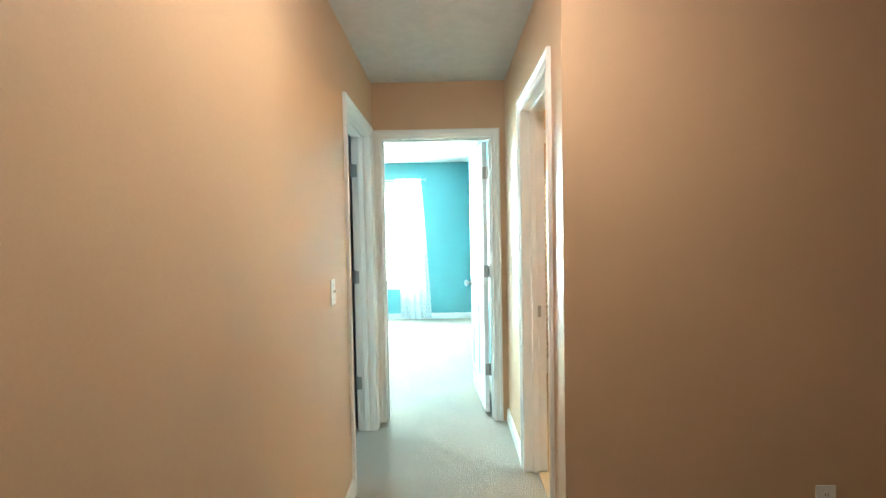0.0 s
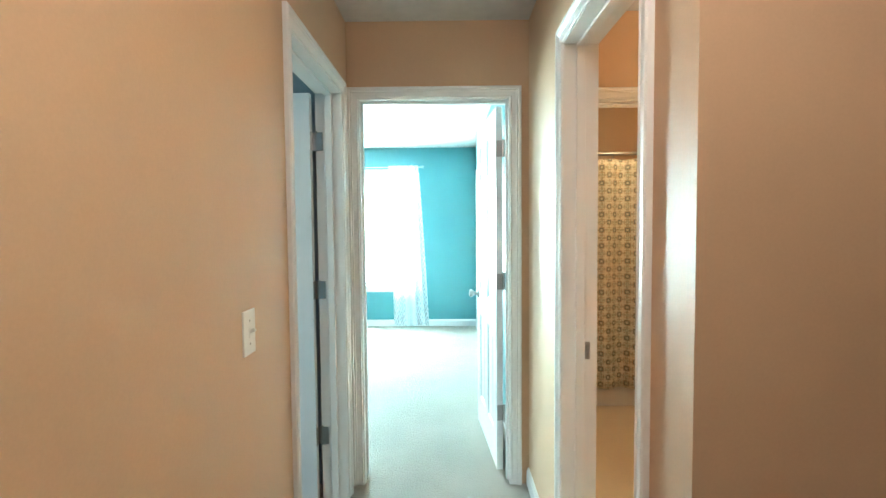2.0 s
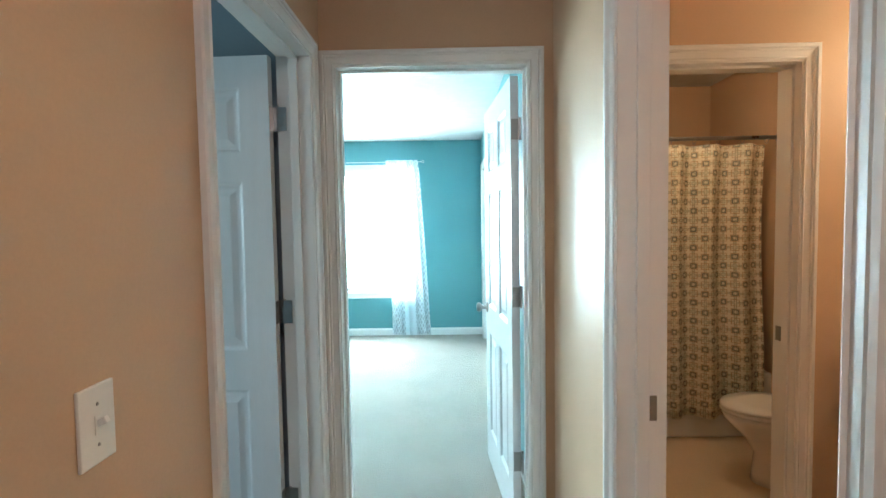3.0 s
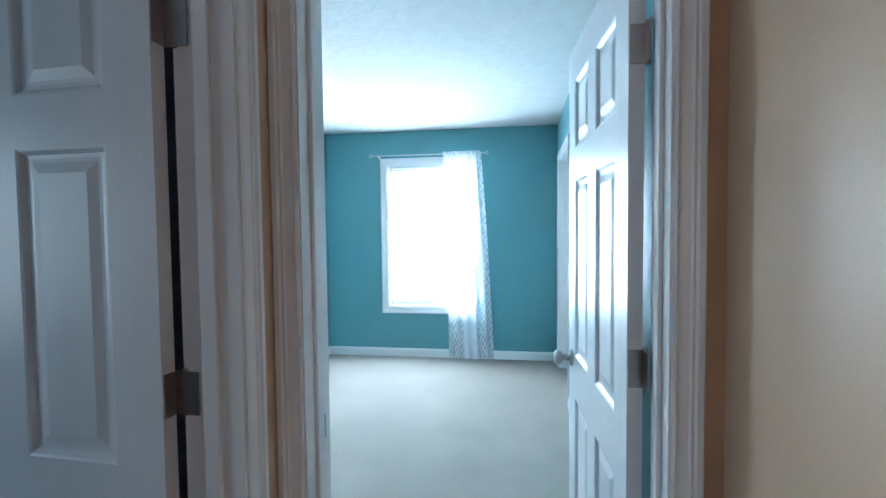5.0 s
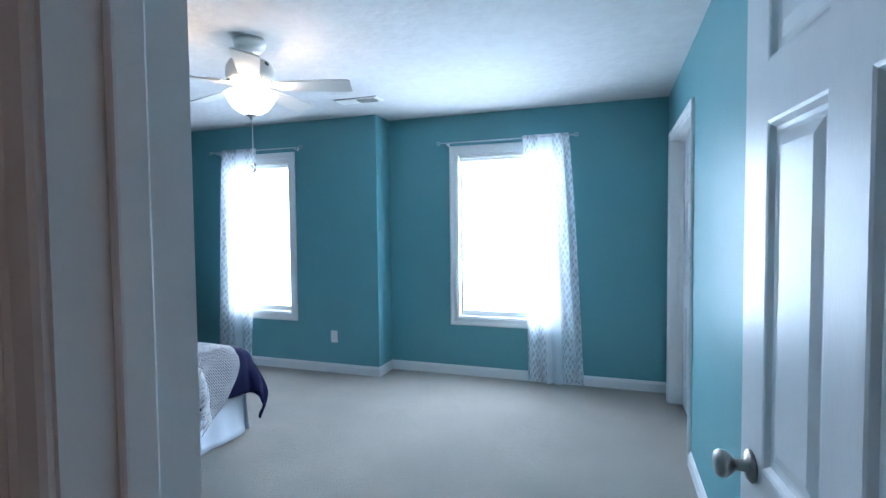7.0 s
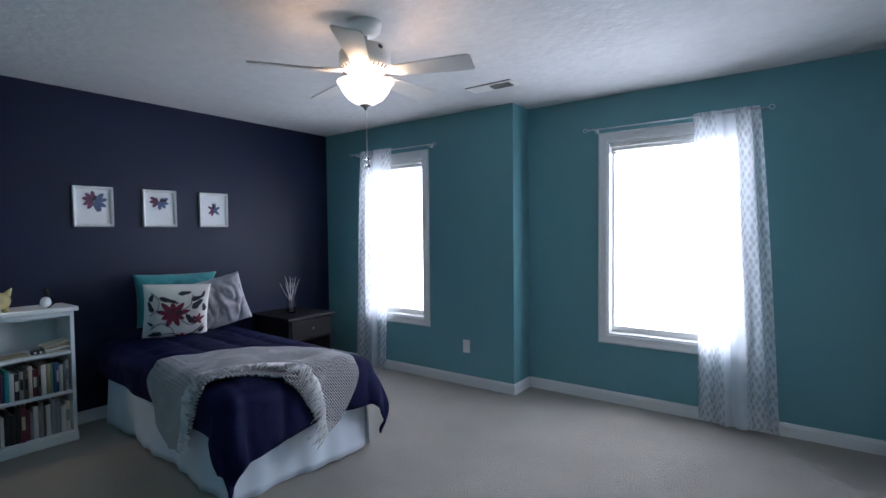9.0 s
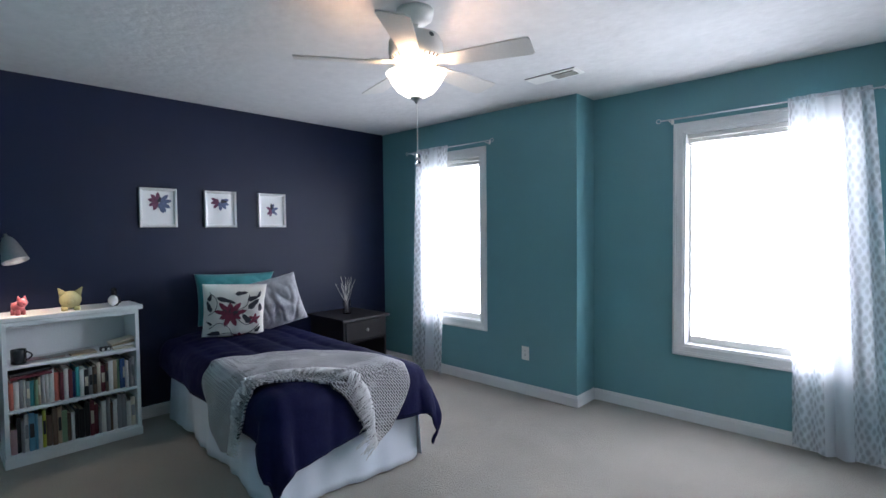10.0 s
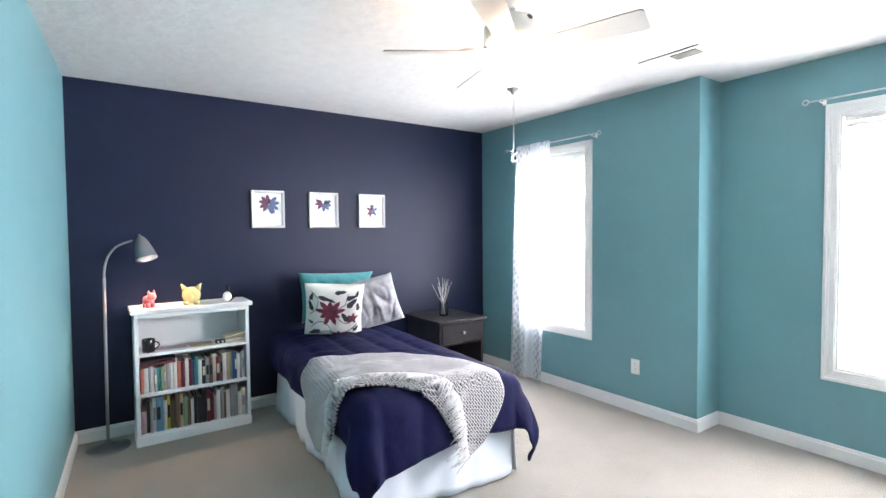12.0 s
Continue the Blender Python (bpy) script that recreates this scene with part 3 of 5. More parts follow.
bm = sheet(bmesh.new(), 90, 30, throw_point)
uv = bm.loops.layers.uv.new("UVMap")
bm.verts.ensure_lookup_table()
for k, v in enumerate(bm.verts):
    v.index = k
for f in bm.faces:
    for loop in f.loops:
        i, j = divmod(loop.vert.index, 31)
        p = smooth_line(OUTER, i / 90).lerp(smooth_line(INNER, i / 90), j / 30)
        loop[uv].uv = (p.x * 0.8 + p.y * 0.6, p.y * 0.8 - p.x * 0.6)
throw = tagged(new("throw_blanket"), "grey and white knitted throw with a fringe across the bed", "blanket")
part("knit", bm, KNIT, throw, "", True, 0.012)
fringe = bmesh.new()
rnd = random.Random(5)
for k in range(430):
    u = 0.01 + 0.98 * (k + rnd.random()) / 430
    row = hem_row(u)
    if rnd.random() < 0.12 and (u < 0.1 or u > 0.9):
        row = 1.0
    a = throw_point(u, row)
    inner, outer = smooth_line(INNER, u), smooth_line(OUTER, u)
    away = (inner - outer).normalized()
    start = outer.lerp(inner, row)
    length = rnd.uniform(0.06, 0.12)
    sway = Vector((rnd.uniform(-0.02, 0.02), rnd.uniform(-0.02, 0.02)))
    pts = [start + away * length * f + sway * f * f + Vector((rnd.uniform(-0.005, 0.005), rnd.uniform(-0.005, 0.005))) for f in (0.35, 0.7, 1.0)]
    lift = 0.044 + rnd.uniform(0, 0.012)
    tube(fringe, [a + Vector((0, 0, 0.004))] + [draped(p.x, p.y, lift) for p in pts], [0.0034, 0.0034, 0.003, 0.0018], 5)
tagged(part("fringe", fringe, YARN, throw, "pale grey yarn fringe", True), kind="stuff")

skew = pose(-2.54, 5.56, 0, 0, 0, -3.6) @ pose(2.54, -5.56, 0)
for ob in (bed, comforter, throw):
    ob.matrix_world = skew


# ---- pillows ----
def pillow_surface(w, h, t, u, v, side, puff=2.4):
    a, b = 2 * u - 1, 2 * v - 1
    edge = (1 - abs(a) ** puff) * (1 - abs(b) ** puff)
    pinch = 1 - 0.06 * (1 - abs(b) ** 2) * abs(a) ** 3
    pinch_h = 1 - 0.06 * (1 - abs(a) ** 2) * abs(b) ** 3
    crease = 0.006 * noise.noise(Vector((a * 3, b * 3, w * 9 + side)))
    return Vector((a * w / 2 * pinch, side * (t / 2 * max(edge, 0) ** 0.45 + crease * min(1, 3 * max(edge, 0))), b * h / 2 * pinch_h))


def pillow(name, w, h, t, material, m, label, wrinkle=0.0, ridge=None, taper=0.0):
    """A stuffed cushion, front towards local -y, middle at the origin."""
    bm = bmesh.new()
    for side in (-1, 1):
        def f(u, v):
            p = pillow_surface(w, h, t, u, v, side)
            p.x *= 1 - taper * (1 - v)
            if wrinkle:
                near = min(1, 24 * u * (1 - u) * v * (1 - v))
                p.y += side * wrinkle * noise.noise(Vector((p.x * 16, p.z * 9, 3))) * near
                if ridge:
                    q = Vector((p.x * ridge[0] + 2 * p.z, p.z * ridge[1] - p.x, 5))
                    p.y -= side * wrinkle * 0.8 * max(0, 1 - 5 * abs(noise.noise(q))) * near
            return p
        sheet(bm, 44, 44, f)
    bmesh.ops.remove_doubles(bm, verts=bm.verts, dist=0.0006)
    ob = part(name, bm, material, None, "", True)
    ob.matrix_world = m
    return tagged(ob, label, "pillow")


def petal(bm, place, cx, cz, ang, length, width, n=7):
    """A leaf shape drawn on a surface by place(x, z)."""
    pts = []
    for i in range(n + 1):
        s = i / n
        pts.append((s * length, width * math.sin(math.pi * s ** 0.8) * (1 + 0.25 * math.sin(9 * s))))
    ca, sa = math.cos(ang), math.sin(ang)

    def at(a, b):
        return bm.verts.new(place(cx + ca * a - sa * b, cz + sa * a + ca * b))
    left, mid, right = [at(a, b) for a, b in pts], [at(a, 0) for a, b in pts], [at(a, -b) for a, b in pts]
    for i in range(n):
        bm.faces.new((left[i], left[i + 1], mid[i + 1], mid[i]))
        bm.faces.new((mid[i], mid[i + 1], right[i + 1], right[i]))


sham = pillow("pillow", 0.66, 0.44, 0.17, TEALCLOTH, pose(-4.37, 5.68, 0.86, 14, 0, 90) @ pose(0, 0, 0, 0, 2, 0), "teal cotton pillow leaning on the navy wall", 0.026, (4, 17), 0.22)
grey = pillow("cushion", 0.38, 0.44, 0.18, GREYCLOTH, pose(-4.06, 5.89, 0.83, 16, 0, 74) @ pose(0, 0, 0, 0, -14, 0), "silver grey smocked square cushion on the bed", 0.032, (11, 6), -0.2)
flower_pillow = pillow("cushion", 0.44, 0.44, 0.20, CREAM, pose(-4.00, 5.525, 0.815, 20, 0, 66) @ pose(0, 0, 0, 0, 3, 0), "off-white cushion printed with a maroon flower and dark leaves", 0.008)


def on_flower_pillow(x, z):
    p = pillow_surface(0.44, 0.44, 0.20, min(max(x / 0.44 + 0.5, 0.01), 0.99), min(max(z / 0.44 + 0.5, 0.01), 0.99), -1)
    p.y -= 0.008 * noise.noise(Vector((p.x * 16, p.z * 9, 3))) * min(1, 24 * (x / 0.44 + 0.5) * (0.5 - x / 0.44) * (z / 0.44 + 0.5) * (0.5 - z / 0.44))
    return p + Vector((0, -0.004, 0))


prints = {"flower_print": (MAROON, [(-0.03, 0.03, a, 0.105 + 0.02 * math.sin(a * 3), 0.026) for a in [i * math.pi / 4.5 + 0.2 for i in range(9)]] + [(0.15, -0.03, a, 0.05, 0.014) for a in (0.3, 1.4, 2.5, 3.9, 5.2)] + [(0.04, -0.2, a, 0.055, 0.018) for a in (0.6, 1.6, 2.6)]),
          "leaf_print": (INK, [(0.10, 0.07, 0.7, 0.10, 0.026), (0.12, -0.06, 2.2, 0.10, 0.024), (0.09, 0.14, 0.2, 0.08, 0.02), (-0.13, 0.16, -0.3, 0.14, 0.018), (-0.17, 0.03, 1.9, 0.09, 0.02),
                                  (-0.10, -0.15, 3.5, 0.10, 0.022), (0.06, -0.18, -0.1, 0.12, 0.024), (-0.16, -0.08, 2.7, 0.05, 0.012), (0.17, 0.15, 1.2, 0.05, 0.014), (-0.03, 0.03, 0.4, 0.06, 0.02), (-0.03, 0.03, 1.5, 0.06, 0.02), (-0.03, 0.03, 2.6, 0.06, 0.018), (0.0, 0.19, 0.1, 0.09, 0.016), (-0.19, 0.12, 1.2, 0.06, 0.016), (0.16, -0.16, 0.9, 0.06, 0.018), (-0.17, -0.17, 0.5, 0.07, 0.02), (0.2, 0.03, 1.8, 0.07, 0.018)])}
for name, (material, petals) in prints.items():
    for x, z, a, length, width in petals:
        bm = bmesh.new()
        petal(bm, on_flower_pillow, x * 0.94, z * 0.94, a, length * 1.0, width * 0.95)
        part(name, bm, material, flower_pillow, "", True)
for pts in ([(-0.17, -0.11), (-0.10, -0.05), (-0.03, -0.10), (-0.01, -0.19)], [(0.06, -0.17), (0.12, -0.14), (0.18, -0.08)], [(0.02, 0.06), (0.08, 0.09), (0.10, 0.17)], [(-0.18, 0.0), (-0.13, 0.05), (-0.12, 0.13), (-0.17, 0.18)], [(0.03, -0.02), (0.09, -0.07), (0.17, -0.03)], [(-0.12, -0.17), (-0.05, -0.14), (0.02, -0.16)]):
    part("stem_print", tube(bmesh.new(), [on_flower_pillow(*smooth_line(pts, i / 12)) for i in range(13)], 0.0028, 5), INK, flower_pillow, "", True)

# ---- nightstand and vase ----
ESPRESSO = mat("espresso stained wood", (0.015, 0.013, 0.015), 0.42, gloss=0.35, var=0.25, scale=5, bump=0.2, bscale=60, stretch=(1, 8, 8))
stand = thing("nightstand", "espresso-stained wooden nightstand with one drawer beside the bed", "nightstand")
part("top", boxed(-4.50, 6.44, 0.595, -3.915, 6.975, 0.62, bevel=0.005), ESPRESSO, stand)
for y0, y1 in ((6.465, 6.485), (6.93, 6.95)):
    part("side_panel", boxed(-4.48, y0, 0.06, -3.945, y1, 0.595, bevel=0.002), ESPRESSO, stand)
part("back_panel", boxed(-4.48, 6.485, 0.08, -4.465, 6.93, 0.595), ESPRESSO, stand)
part("shelf", boxed(-4.465, 6.485, 0.10, -3.95, 6.93, 0.12), ESPRESSO, stand)
part("divider", boxed(-4.465, 6.485, 0.39, -3.95, 6.93, 0.405), ESPRESSO, stand)
drawer = part("drawer", boxed(-4.40, 6.492, 0.412, -3.936, 6.923, 0.583, bevel=0.004), ESPRESSO, stand)
part("knob", lathe(bmesh.new(), [(0.006, 0), (0.006, 0.012), (0.014, 0.017), (0.015, 0.024), (0.008, 0.029)], pose(-3.936, 6.71, 0.50, 0, 90, 0), 18), NICKEL, drawer, "round silver drawer knob", True)
for y0 in (6.465, 6.92):
    for x0 in (-4.48, -3.975):
        part("leg", boxed(x0, y0, 0, x0 + 0.03, y0 + 0.03, 0.062, bevel=0.003), ESPRESSO, stand)
vase = thing("vase", "clear square glass vase of pale bare twigs on the nightstand", "vase")
bm = bmesh.new()
for a in ((-0.028, -0.028, -0.028, 0.028), (0.024, -0.028, 0.028, 0.028)):
    box(bm, -4.19 + a[0], 6.68 + a[1], 0.62, -4.19 + (a[0] + 0.004), 6.68 + a[3], 0.75)
for a in (-0.028, 0.024):
    box(bm, -4.214, 6.68 + a, 0.62, -4.166, 6.68 + a + 0.004, 0.75)
box(bm, -4.214, 6.656, 0.62, -4.166, 6.704, 0.632)
glass = part("glass", bm, GLASS, vase, "clear glass vase")
TWIG = mat("bleached twig", (0.62, 0.58, 0.55), 0.8, var=0.2, scale=40)
for k in range(16):
    bm = bmesh.new()
    ang, lean = rnd.uniform(0, 6.28), rnd.uniform(0.03, 0.15)
    x0, y0 = -4.19 + 0.014 * math.cos(ang + 3), 6.68 + 0.014 * math.sin(ang + 3)
    h = rnd.uniform(0.25, 0.34)
    pts = [(x0 + (lean * math.cos(ang)) * s ** 1.4 + 0.004 * math.sin(9 * s + k), y0 + (lean * math.sin(ang) - 0.03) * s ** 1.4 + 0.004 * math.cos(7 * s + k), 0.634 + h * s) for s in [i / 7 for i in range(8)]]
    tube(bm, pts, [0.0026 - 0.0002 * i for i in range(8)], 6)
    part("twig", bm, TWIG, vase, "", True)

# ---- framed pictures ----
SILVER = mat("silver picture frame", (0.72, 0.71, 0.70), 0.35, metal=0.3, var=0.06, bump=0.1)
PAPER = mat("white print paper", (0.82, 0.82, 0.82), 0.6, var=0.02, bump=0)


def picture(y, z, label, petals):
    """A small frame on the navy wall, with flat printed petals (material, x, z, angle, length, width)."""
    ob = thing("picture_frame", label, "picture", "three flower prints above the bed")
    m = frame_matrix((-4.514, y, z), (0, 1, 0), (1, 0, 0))
    w, h = 0.112, 0.132
    prof = [(0.0, 0.0), (0.0, 0.022), (0.006, 0.026), (0.018, 0.022), (0.022, 0.012), (0.022, 0.0)]
    for name, a, b in (("frame_side", (-1, -1), (-1, 1)), ("frame_rail", (-1, 1), (1, 1)), ("frame_side", (1, 1), (1, -1)), ("frame_rail", (1, -1), (-1, -1))):
        bm = bmesh.new()
        ends = [[bm.verts.new(m @ Vector((e[0] * (w + 0.018 - o), d, e[1] * (h + 0.018 - o)))) for o, d in prof] for e in (a, b)]
        for i in range(len(prof)):
            j = (i + 1) % len(prof)
            bm.faces.new((ends[0][i], ends[0][j], ends[1][j], ends[1][i]))
        part(name, bm, SILVER, ob)
    bm = boxed(-w, 0.002, -h, w, 0.008, h)
    bmesh.ops.transform(bm, matrix=m, verts=bm.verts)
    part("print", bm, PAPER, ob, "white paper print")
    for i, (material, *args) in enumerate(petals):
        bm = bmesh.new()
        petal(bm, lambda x, zz: m @ Vector((x, 0.0095 + 0.0004 * i, zz)), *args)
        part("petal", bm, material, ob)
    return ob


picture(5.184, 1.595, "silver-framed print of a large plum and blue flower", [(MAUVE, 0.0, 0.045, a, 0.075, 0.020) for a in (1.6, 2.3, 2.9, 3.6, 4.2)] + [(SLATEBLUE, 0.01, 0.04, a, 0.085, 0.021) for a in (-1.3, -0.5, 0.2, 0.8, 5.2)] + [(INK, 0, 0.04, 1.2, 0.05, 0.012)])
picture(5.652, 1.595, "silver-framed print of a drooping plum and blue flower", [(MAUVE, -0.01, 0.06, a, 0.07, 0.018) for a in (2.7, 3.3, 4.0)] + [(SLATEBLUE, 0.0, 0.06, a, 0.075, 0.02) for a in (-0.3, -0.9, 0.3, 4.7)] + [(INK, 0.0, 0.062, 0.1, 0.06, 0.014)])
picture(6.108, 1.595, "silver-framed print of a small dark plum flower", [(MAUVE, 0.0, 0.0, a, 0.06, 0.015) for a in (-1.9, 2.6, 3.8)] + [(SLATEBLUE, 0.0, 0.0, a, 0.065, 0.016) for a in (1.3, 0.4, 5.6)] + [(INK, 0, 0.005, 1.7, 0.06, 0.013)])

# ---- bookcase ----
BOOKWHITE = mat("white painted bookcase", (0.78, 0.79, 0.80), 0.45, var=0.04, bump=0.08)
shelfcase = thing("bookcase", "low white painted bookcase with three shelves of books", "bookcase")
part("top", boxed(-4.50, 4.212, 0.878, -4.185, 4.972, 0.908, bevel=0.006), BOOKWHITE, shelfcase)
for y0 in (4.233, 4.926):
    part("side_panel", boxed(-4.49, y0, 0.0, -4.205, y0 + 0.022, 0.878, bevel=0.002), BOOKWHITE, shelfcase)
part("back_panel", boxed(-4.49, 4.255, 0.05, -4.482, 4.926, 0.878), BOOKWHITE, shelfcase)
part("plinth", boxed(-4.46, 4.228, 0.0, -4.200, 4.953, 0.062, bevel=0.004), BOOKWHITE, shelfcase)
for z in (0.052, 0.325, 0.592):
    part("shelf", boxed(-4.482, 4.255, z, -4.207, 4.926, z + 0.02, bevel=0.002), BOOKWHITE, shelfcase)
part("head_rail", boxed(-4.225, 4.255, 0.848, -4.207, 4.926, 0.878, bevel=0.002), BOOKWHITE, shelfcase)

PAGES = mat("book pages", (0.72, 0.68, 0.58), 0.9, var=0.1, scale=200, bump=0.3, bscale=500)
BOOK = {k: mat("book cover " + k, c, 0.5, var=0.1, scale=30, bump=0.1, spread=0.12) for k, c in {
    "red": (0.45, 0.05, 0.04), "coral": (0.60, 0.16, 0.11), "white": (0.72, 0.70, 0.67), "grey": (0.30, 0.30, 0.31), "teal": (0.03, 0.28, 0.30), "blue": (0.04, 0.10, 0.28), "black": (0.02, 0.02, 0.025),
    "green": (0.22, 0.34, 0.20), "lime": (0.50, 0.55, 0.06), "maroon": (0.16, 0.025, 0.04), "tan": (0.46, 0.36, 0.24), "brown": (0.16, 0.10, 0.07), "pink": (0.58, 0.36, 0.38), "cream": (0.66, 0.60, 0.48), "sky": (0.12, 0.32, 0.48)}.items()}


def book(w, h, d, key, m, label, band=None):
    """A closed book: local x across the spine, y from the spine back, z up."""
    ob = thing("book", label, "book", "books in the white bookcase", at=m)
    bm = bmesh.new()
    t = min(0.003, w * 0.2)
    box(bm, 0, 0.002, 0, t, d, h)
    box(bm, w - t, 0.002, 0, w, d, h)
    n = 5
    prof = [(w * i / n, -0.004 * math.sin(math.pi * i / n)) for i in range(n + 1)]
    lo = [bm.verts.new((x, y, 0)) for x, y in prof] + [bm.verts.new((w, 0.003, 0)), bm.verts.new((0, 0.003, 0))]
    hi = [bm.verts.new((v.co.x, v.co.y, h)) for v in lo]
    for i in range(len(lo)):
        j = (i + 1) % len(lo)
        bm.faces.new((lo[i], lo[j], hi[j], hi[i]))
    bm.faces.new(lo[::-1]), bm.faces.new(hi)
    part("cover", bm, BOOK[key], ob)
    part("page_block", boxed(t, 0.003, 0.003, w - t, d - 0.004, h - 0.003), PAGES, ob, "cream page block")
    if band:
        part("spine_label", boxed(w * 0.12, -0.0052, h * 0.35, w * 0.88, -0.003, h * 0.72), BOOK[band], ob)
    return ob


NAMED = {"red": "red", "coral": "coral red", "white": "white", "grey": "grey", "teal": "teal", "blue": "navy blue", "black": "black", "green": "sage green", "lime": "lime green", "maroon": "maroon", "tan": "tan", "brown": "dark brown", "pink": "dusty pink", "cream": "cream", "sky": "sky blue"}
MIDDLE = "coral white grey white grey teal green tan grey white white coral maroon white maroon blue teal white black grey brown cream maroon brown white tan green blue blue white grey white".split()
LOWER = "pink black grey white sky sky white lime brown brown tan green brown white black black black maroon maroon grey white grey brown white grey grey white cream".split()
for row, z, low, high in ((MIDDLE, 0.3455, 0.165, 0.205), (LOWER, 0.0725, 0.17, 0.235)):
    widths = [rnd.uniform(0.014, 0.029) for _ in row]
    k = (4.918 - 4.262) / sum(widths)
    y = 4.262
    for i, (key, w) in enumerate(zip(row, widths)):
        w *= k
        h = rnd.uniform(low, high)
        if z < 0.1 and i == 0:
            h = 0.15
        if z > 0.1 and i < 8:
            h = rnd.uniform(0.155, 0.172)
        d = rnd.uniform(0.15, 0.20)
        x = -4.222 - rnd.uniform(0.0, 0.022)
        book(w - 0.0012, h, d, key, pose(x, y, z, 0, 0, 90), NAMED[key] + " book standing upright on the bookcase shelf", rnd.choice([None, None, None, None, "cream", "black"]) if key not in ("white", "cream") else rnd.choice([None, None, None, "grey"]))
        y += w
for i, (key, lift, tilt) in enumerate((("maroon", 0.522, 2), ("black", 0.540, 5))):
    book(0.016, 0.20, 0.15, key, pose(-4.225, 4.268, lift + 0.001, 0, 0, 90) @ pose(0, 0, 0, 0, 90 - tilt, 0) @ pose(-0.016, 0, 0), NAMED[key] + " book lying on top of the upright row")

# things on the upper shelf
MUGBLACK = mat("black glazed mug", (0.015, 0.015, 0.018), 0.2, var=0.1)
mug = thing("mug", "black glazed mug on the bookcase's upper shelf", "mug")
part("cup", lathe(bmesh.new(), [(0.034, 0.0), (0.038, 0.004), (0.039, 0.085), (0.037, 0.088), (0.035, 0.084), (0.034, 0.008), (0.0, 0.007)], pose(-4.27, 4.315, 0.612), 28), MUGBLACK, mug, "", True)
part("handle", tube(bmesh.new(), [(-4.262, 4.350 + 0.028 * math.sin(math.pi * i / 9), 0.612 + 0.072 - 0.055 * i / 9) for i in range(10)], 0.005, 8), MUGBLACK, mug, "", True)
paper = thing("paper_stack", "loose pale papers lying on the bookcase shelf", "paper")
for k, (y, tw, dz) in enumerate(((4.44, 12, 0.0), (4.45, -8, 0.003), (4.53, 20, 0.006))):
    bm = sheet(bmesh.new(), 6, 6, lambda u, v: Vector(((u - 0.5) * 0.13, (v - 0.5) * 0.19, dz + 0.0015 + 0.012 * max(0, u - 0.5) * k)))
    ob = part("paper_sheet", bm, (PAPER, BOOK["pink"], BOOK["grey"])[k], paper, "", False, 0.002)
    ob.matrix_local = pose(-4.30, y, 0.6135, 0, 0, tw)
magazine = tagged(part("magazine", boxed(-4.36, 4.57, 0.612, -4.24, 4.71, 0.622, bevel=0.002), BOOK["tan"]), "tan magazine lying flat on the bookcase shelf", "magazine")
gadget = thing("small_box", "small dark box with two round dials on the bookcase shelf", "box")
part("case", boxed(-4.29, 4.73, 0.612, -4.25, 4.79, 0.637, bevel=0.003), BOOK["black"], gadget)
for y in (4.745, 4.775):
    part("dial", lathe(bmesh.new(), [(0.008, 0), (0.008, 0.003)], pose(-4.25, y, 0.6245, 0, 90, 0), 14), PLASTIC, gadget)
for k in range(4):
    lying = book(0.010, 0.15, 0.12, ("cream", "white", "tan", "cream")[k], pose(-4.235, 4.80 - 0.004 * k, 0.613 + 0.0115 * k, 0, 0, 90) @ pose(0, 0, 0, 0, 90 - 3.5 * k, 0) @ pose(-0.010, 0, 0), "thin cream booklet in a slanting pile on the shelf")

# figurines on top
PINK = mat("pink glazed ceramic", (0.72, 0.20, 0.22), 0.3, var=0.06, bump=0)
YELLOW = mat("translucent yellow glass", (0.84, 0.74, 0.36), 0.15, var=0.08, bump=0)
YELLOW.node_tree.nodes["Principled BSDF"].inputs["Transmission Weight"].default_value = 0.35
ZTOP = 0.908
bm = bmesh.new()
ball(bm, (0, 0, 0.045), 0.036, 1.0, 0.80, 0.80)
ball(bm, (0.034, 0.0, 0.068), 0.024)
ball(bm, (0.056, 0.0, 0.064), 0.010, 0.8)
for y in (-0.014, 0.014):
    bmesh.ops.create_cone(bm, cap_ends=True, segments=12, radius1=0.011, radius2=0.002, depth=0.022, matrix=pose(0.030, y * 1.1, 0.094, 12 if y < 0 else -12, 0, 0))
    for x in (-0.018, 0.018):
        lathe(bm, [(0.011, 0), (0.010, 0.03)], pose(x, y, 0.0), 12)
tube(bm, [(-0.036, 0, 0.05), (-0.044, 0.004, 0.056), (-0.046, -0.003, 0.062)], 0.003, 6)
pig = part("pig_figurine", bm, PINK, None, "", True)
pig.matrix_world = pose(-4.30, 4.325, ZTOP, 0, 0, 28) @ Matrix.Scale(1.12, 4)
tagged(pig, "small pink ceramic pig on top of the bookcase", "figurine")
bm = bmesh.new()
ball(bm, (0, 0, 0.055), 0.050, 1.0, 1.0, 0.95)
ball(bm, (0.048, 0, 0.045), 0.016, 0.7)
for y in (-1, 1):
    bmesh.ops.create_cone(bm, cap_ends=True, segments=14, radius1=0.022, radius2=0.003, depth=0.045, matrix=pose(0.0, y * 0.040, 0.100, -32 * y, 0, 0))
    for x in (-1, 1):
        lathe(bm, [(0.014, 0), (0.016, 0.02)], pose(x * 0.022, y * 0.026, 0.0), 12)
bank = part("piggy_bank", bm, YELLOW, None, "", True)
bank.matrix_world = pose(-4.29, 4.585, ZTOP, 0, 0, -10) @ Matrix.Scale(1.22, 4)
tagged(bank, "pale yellow glass piggy bank on top of the bookcase", "figurine")
bm = bmesh.new()
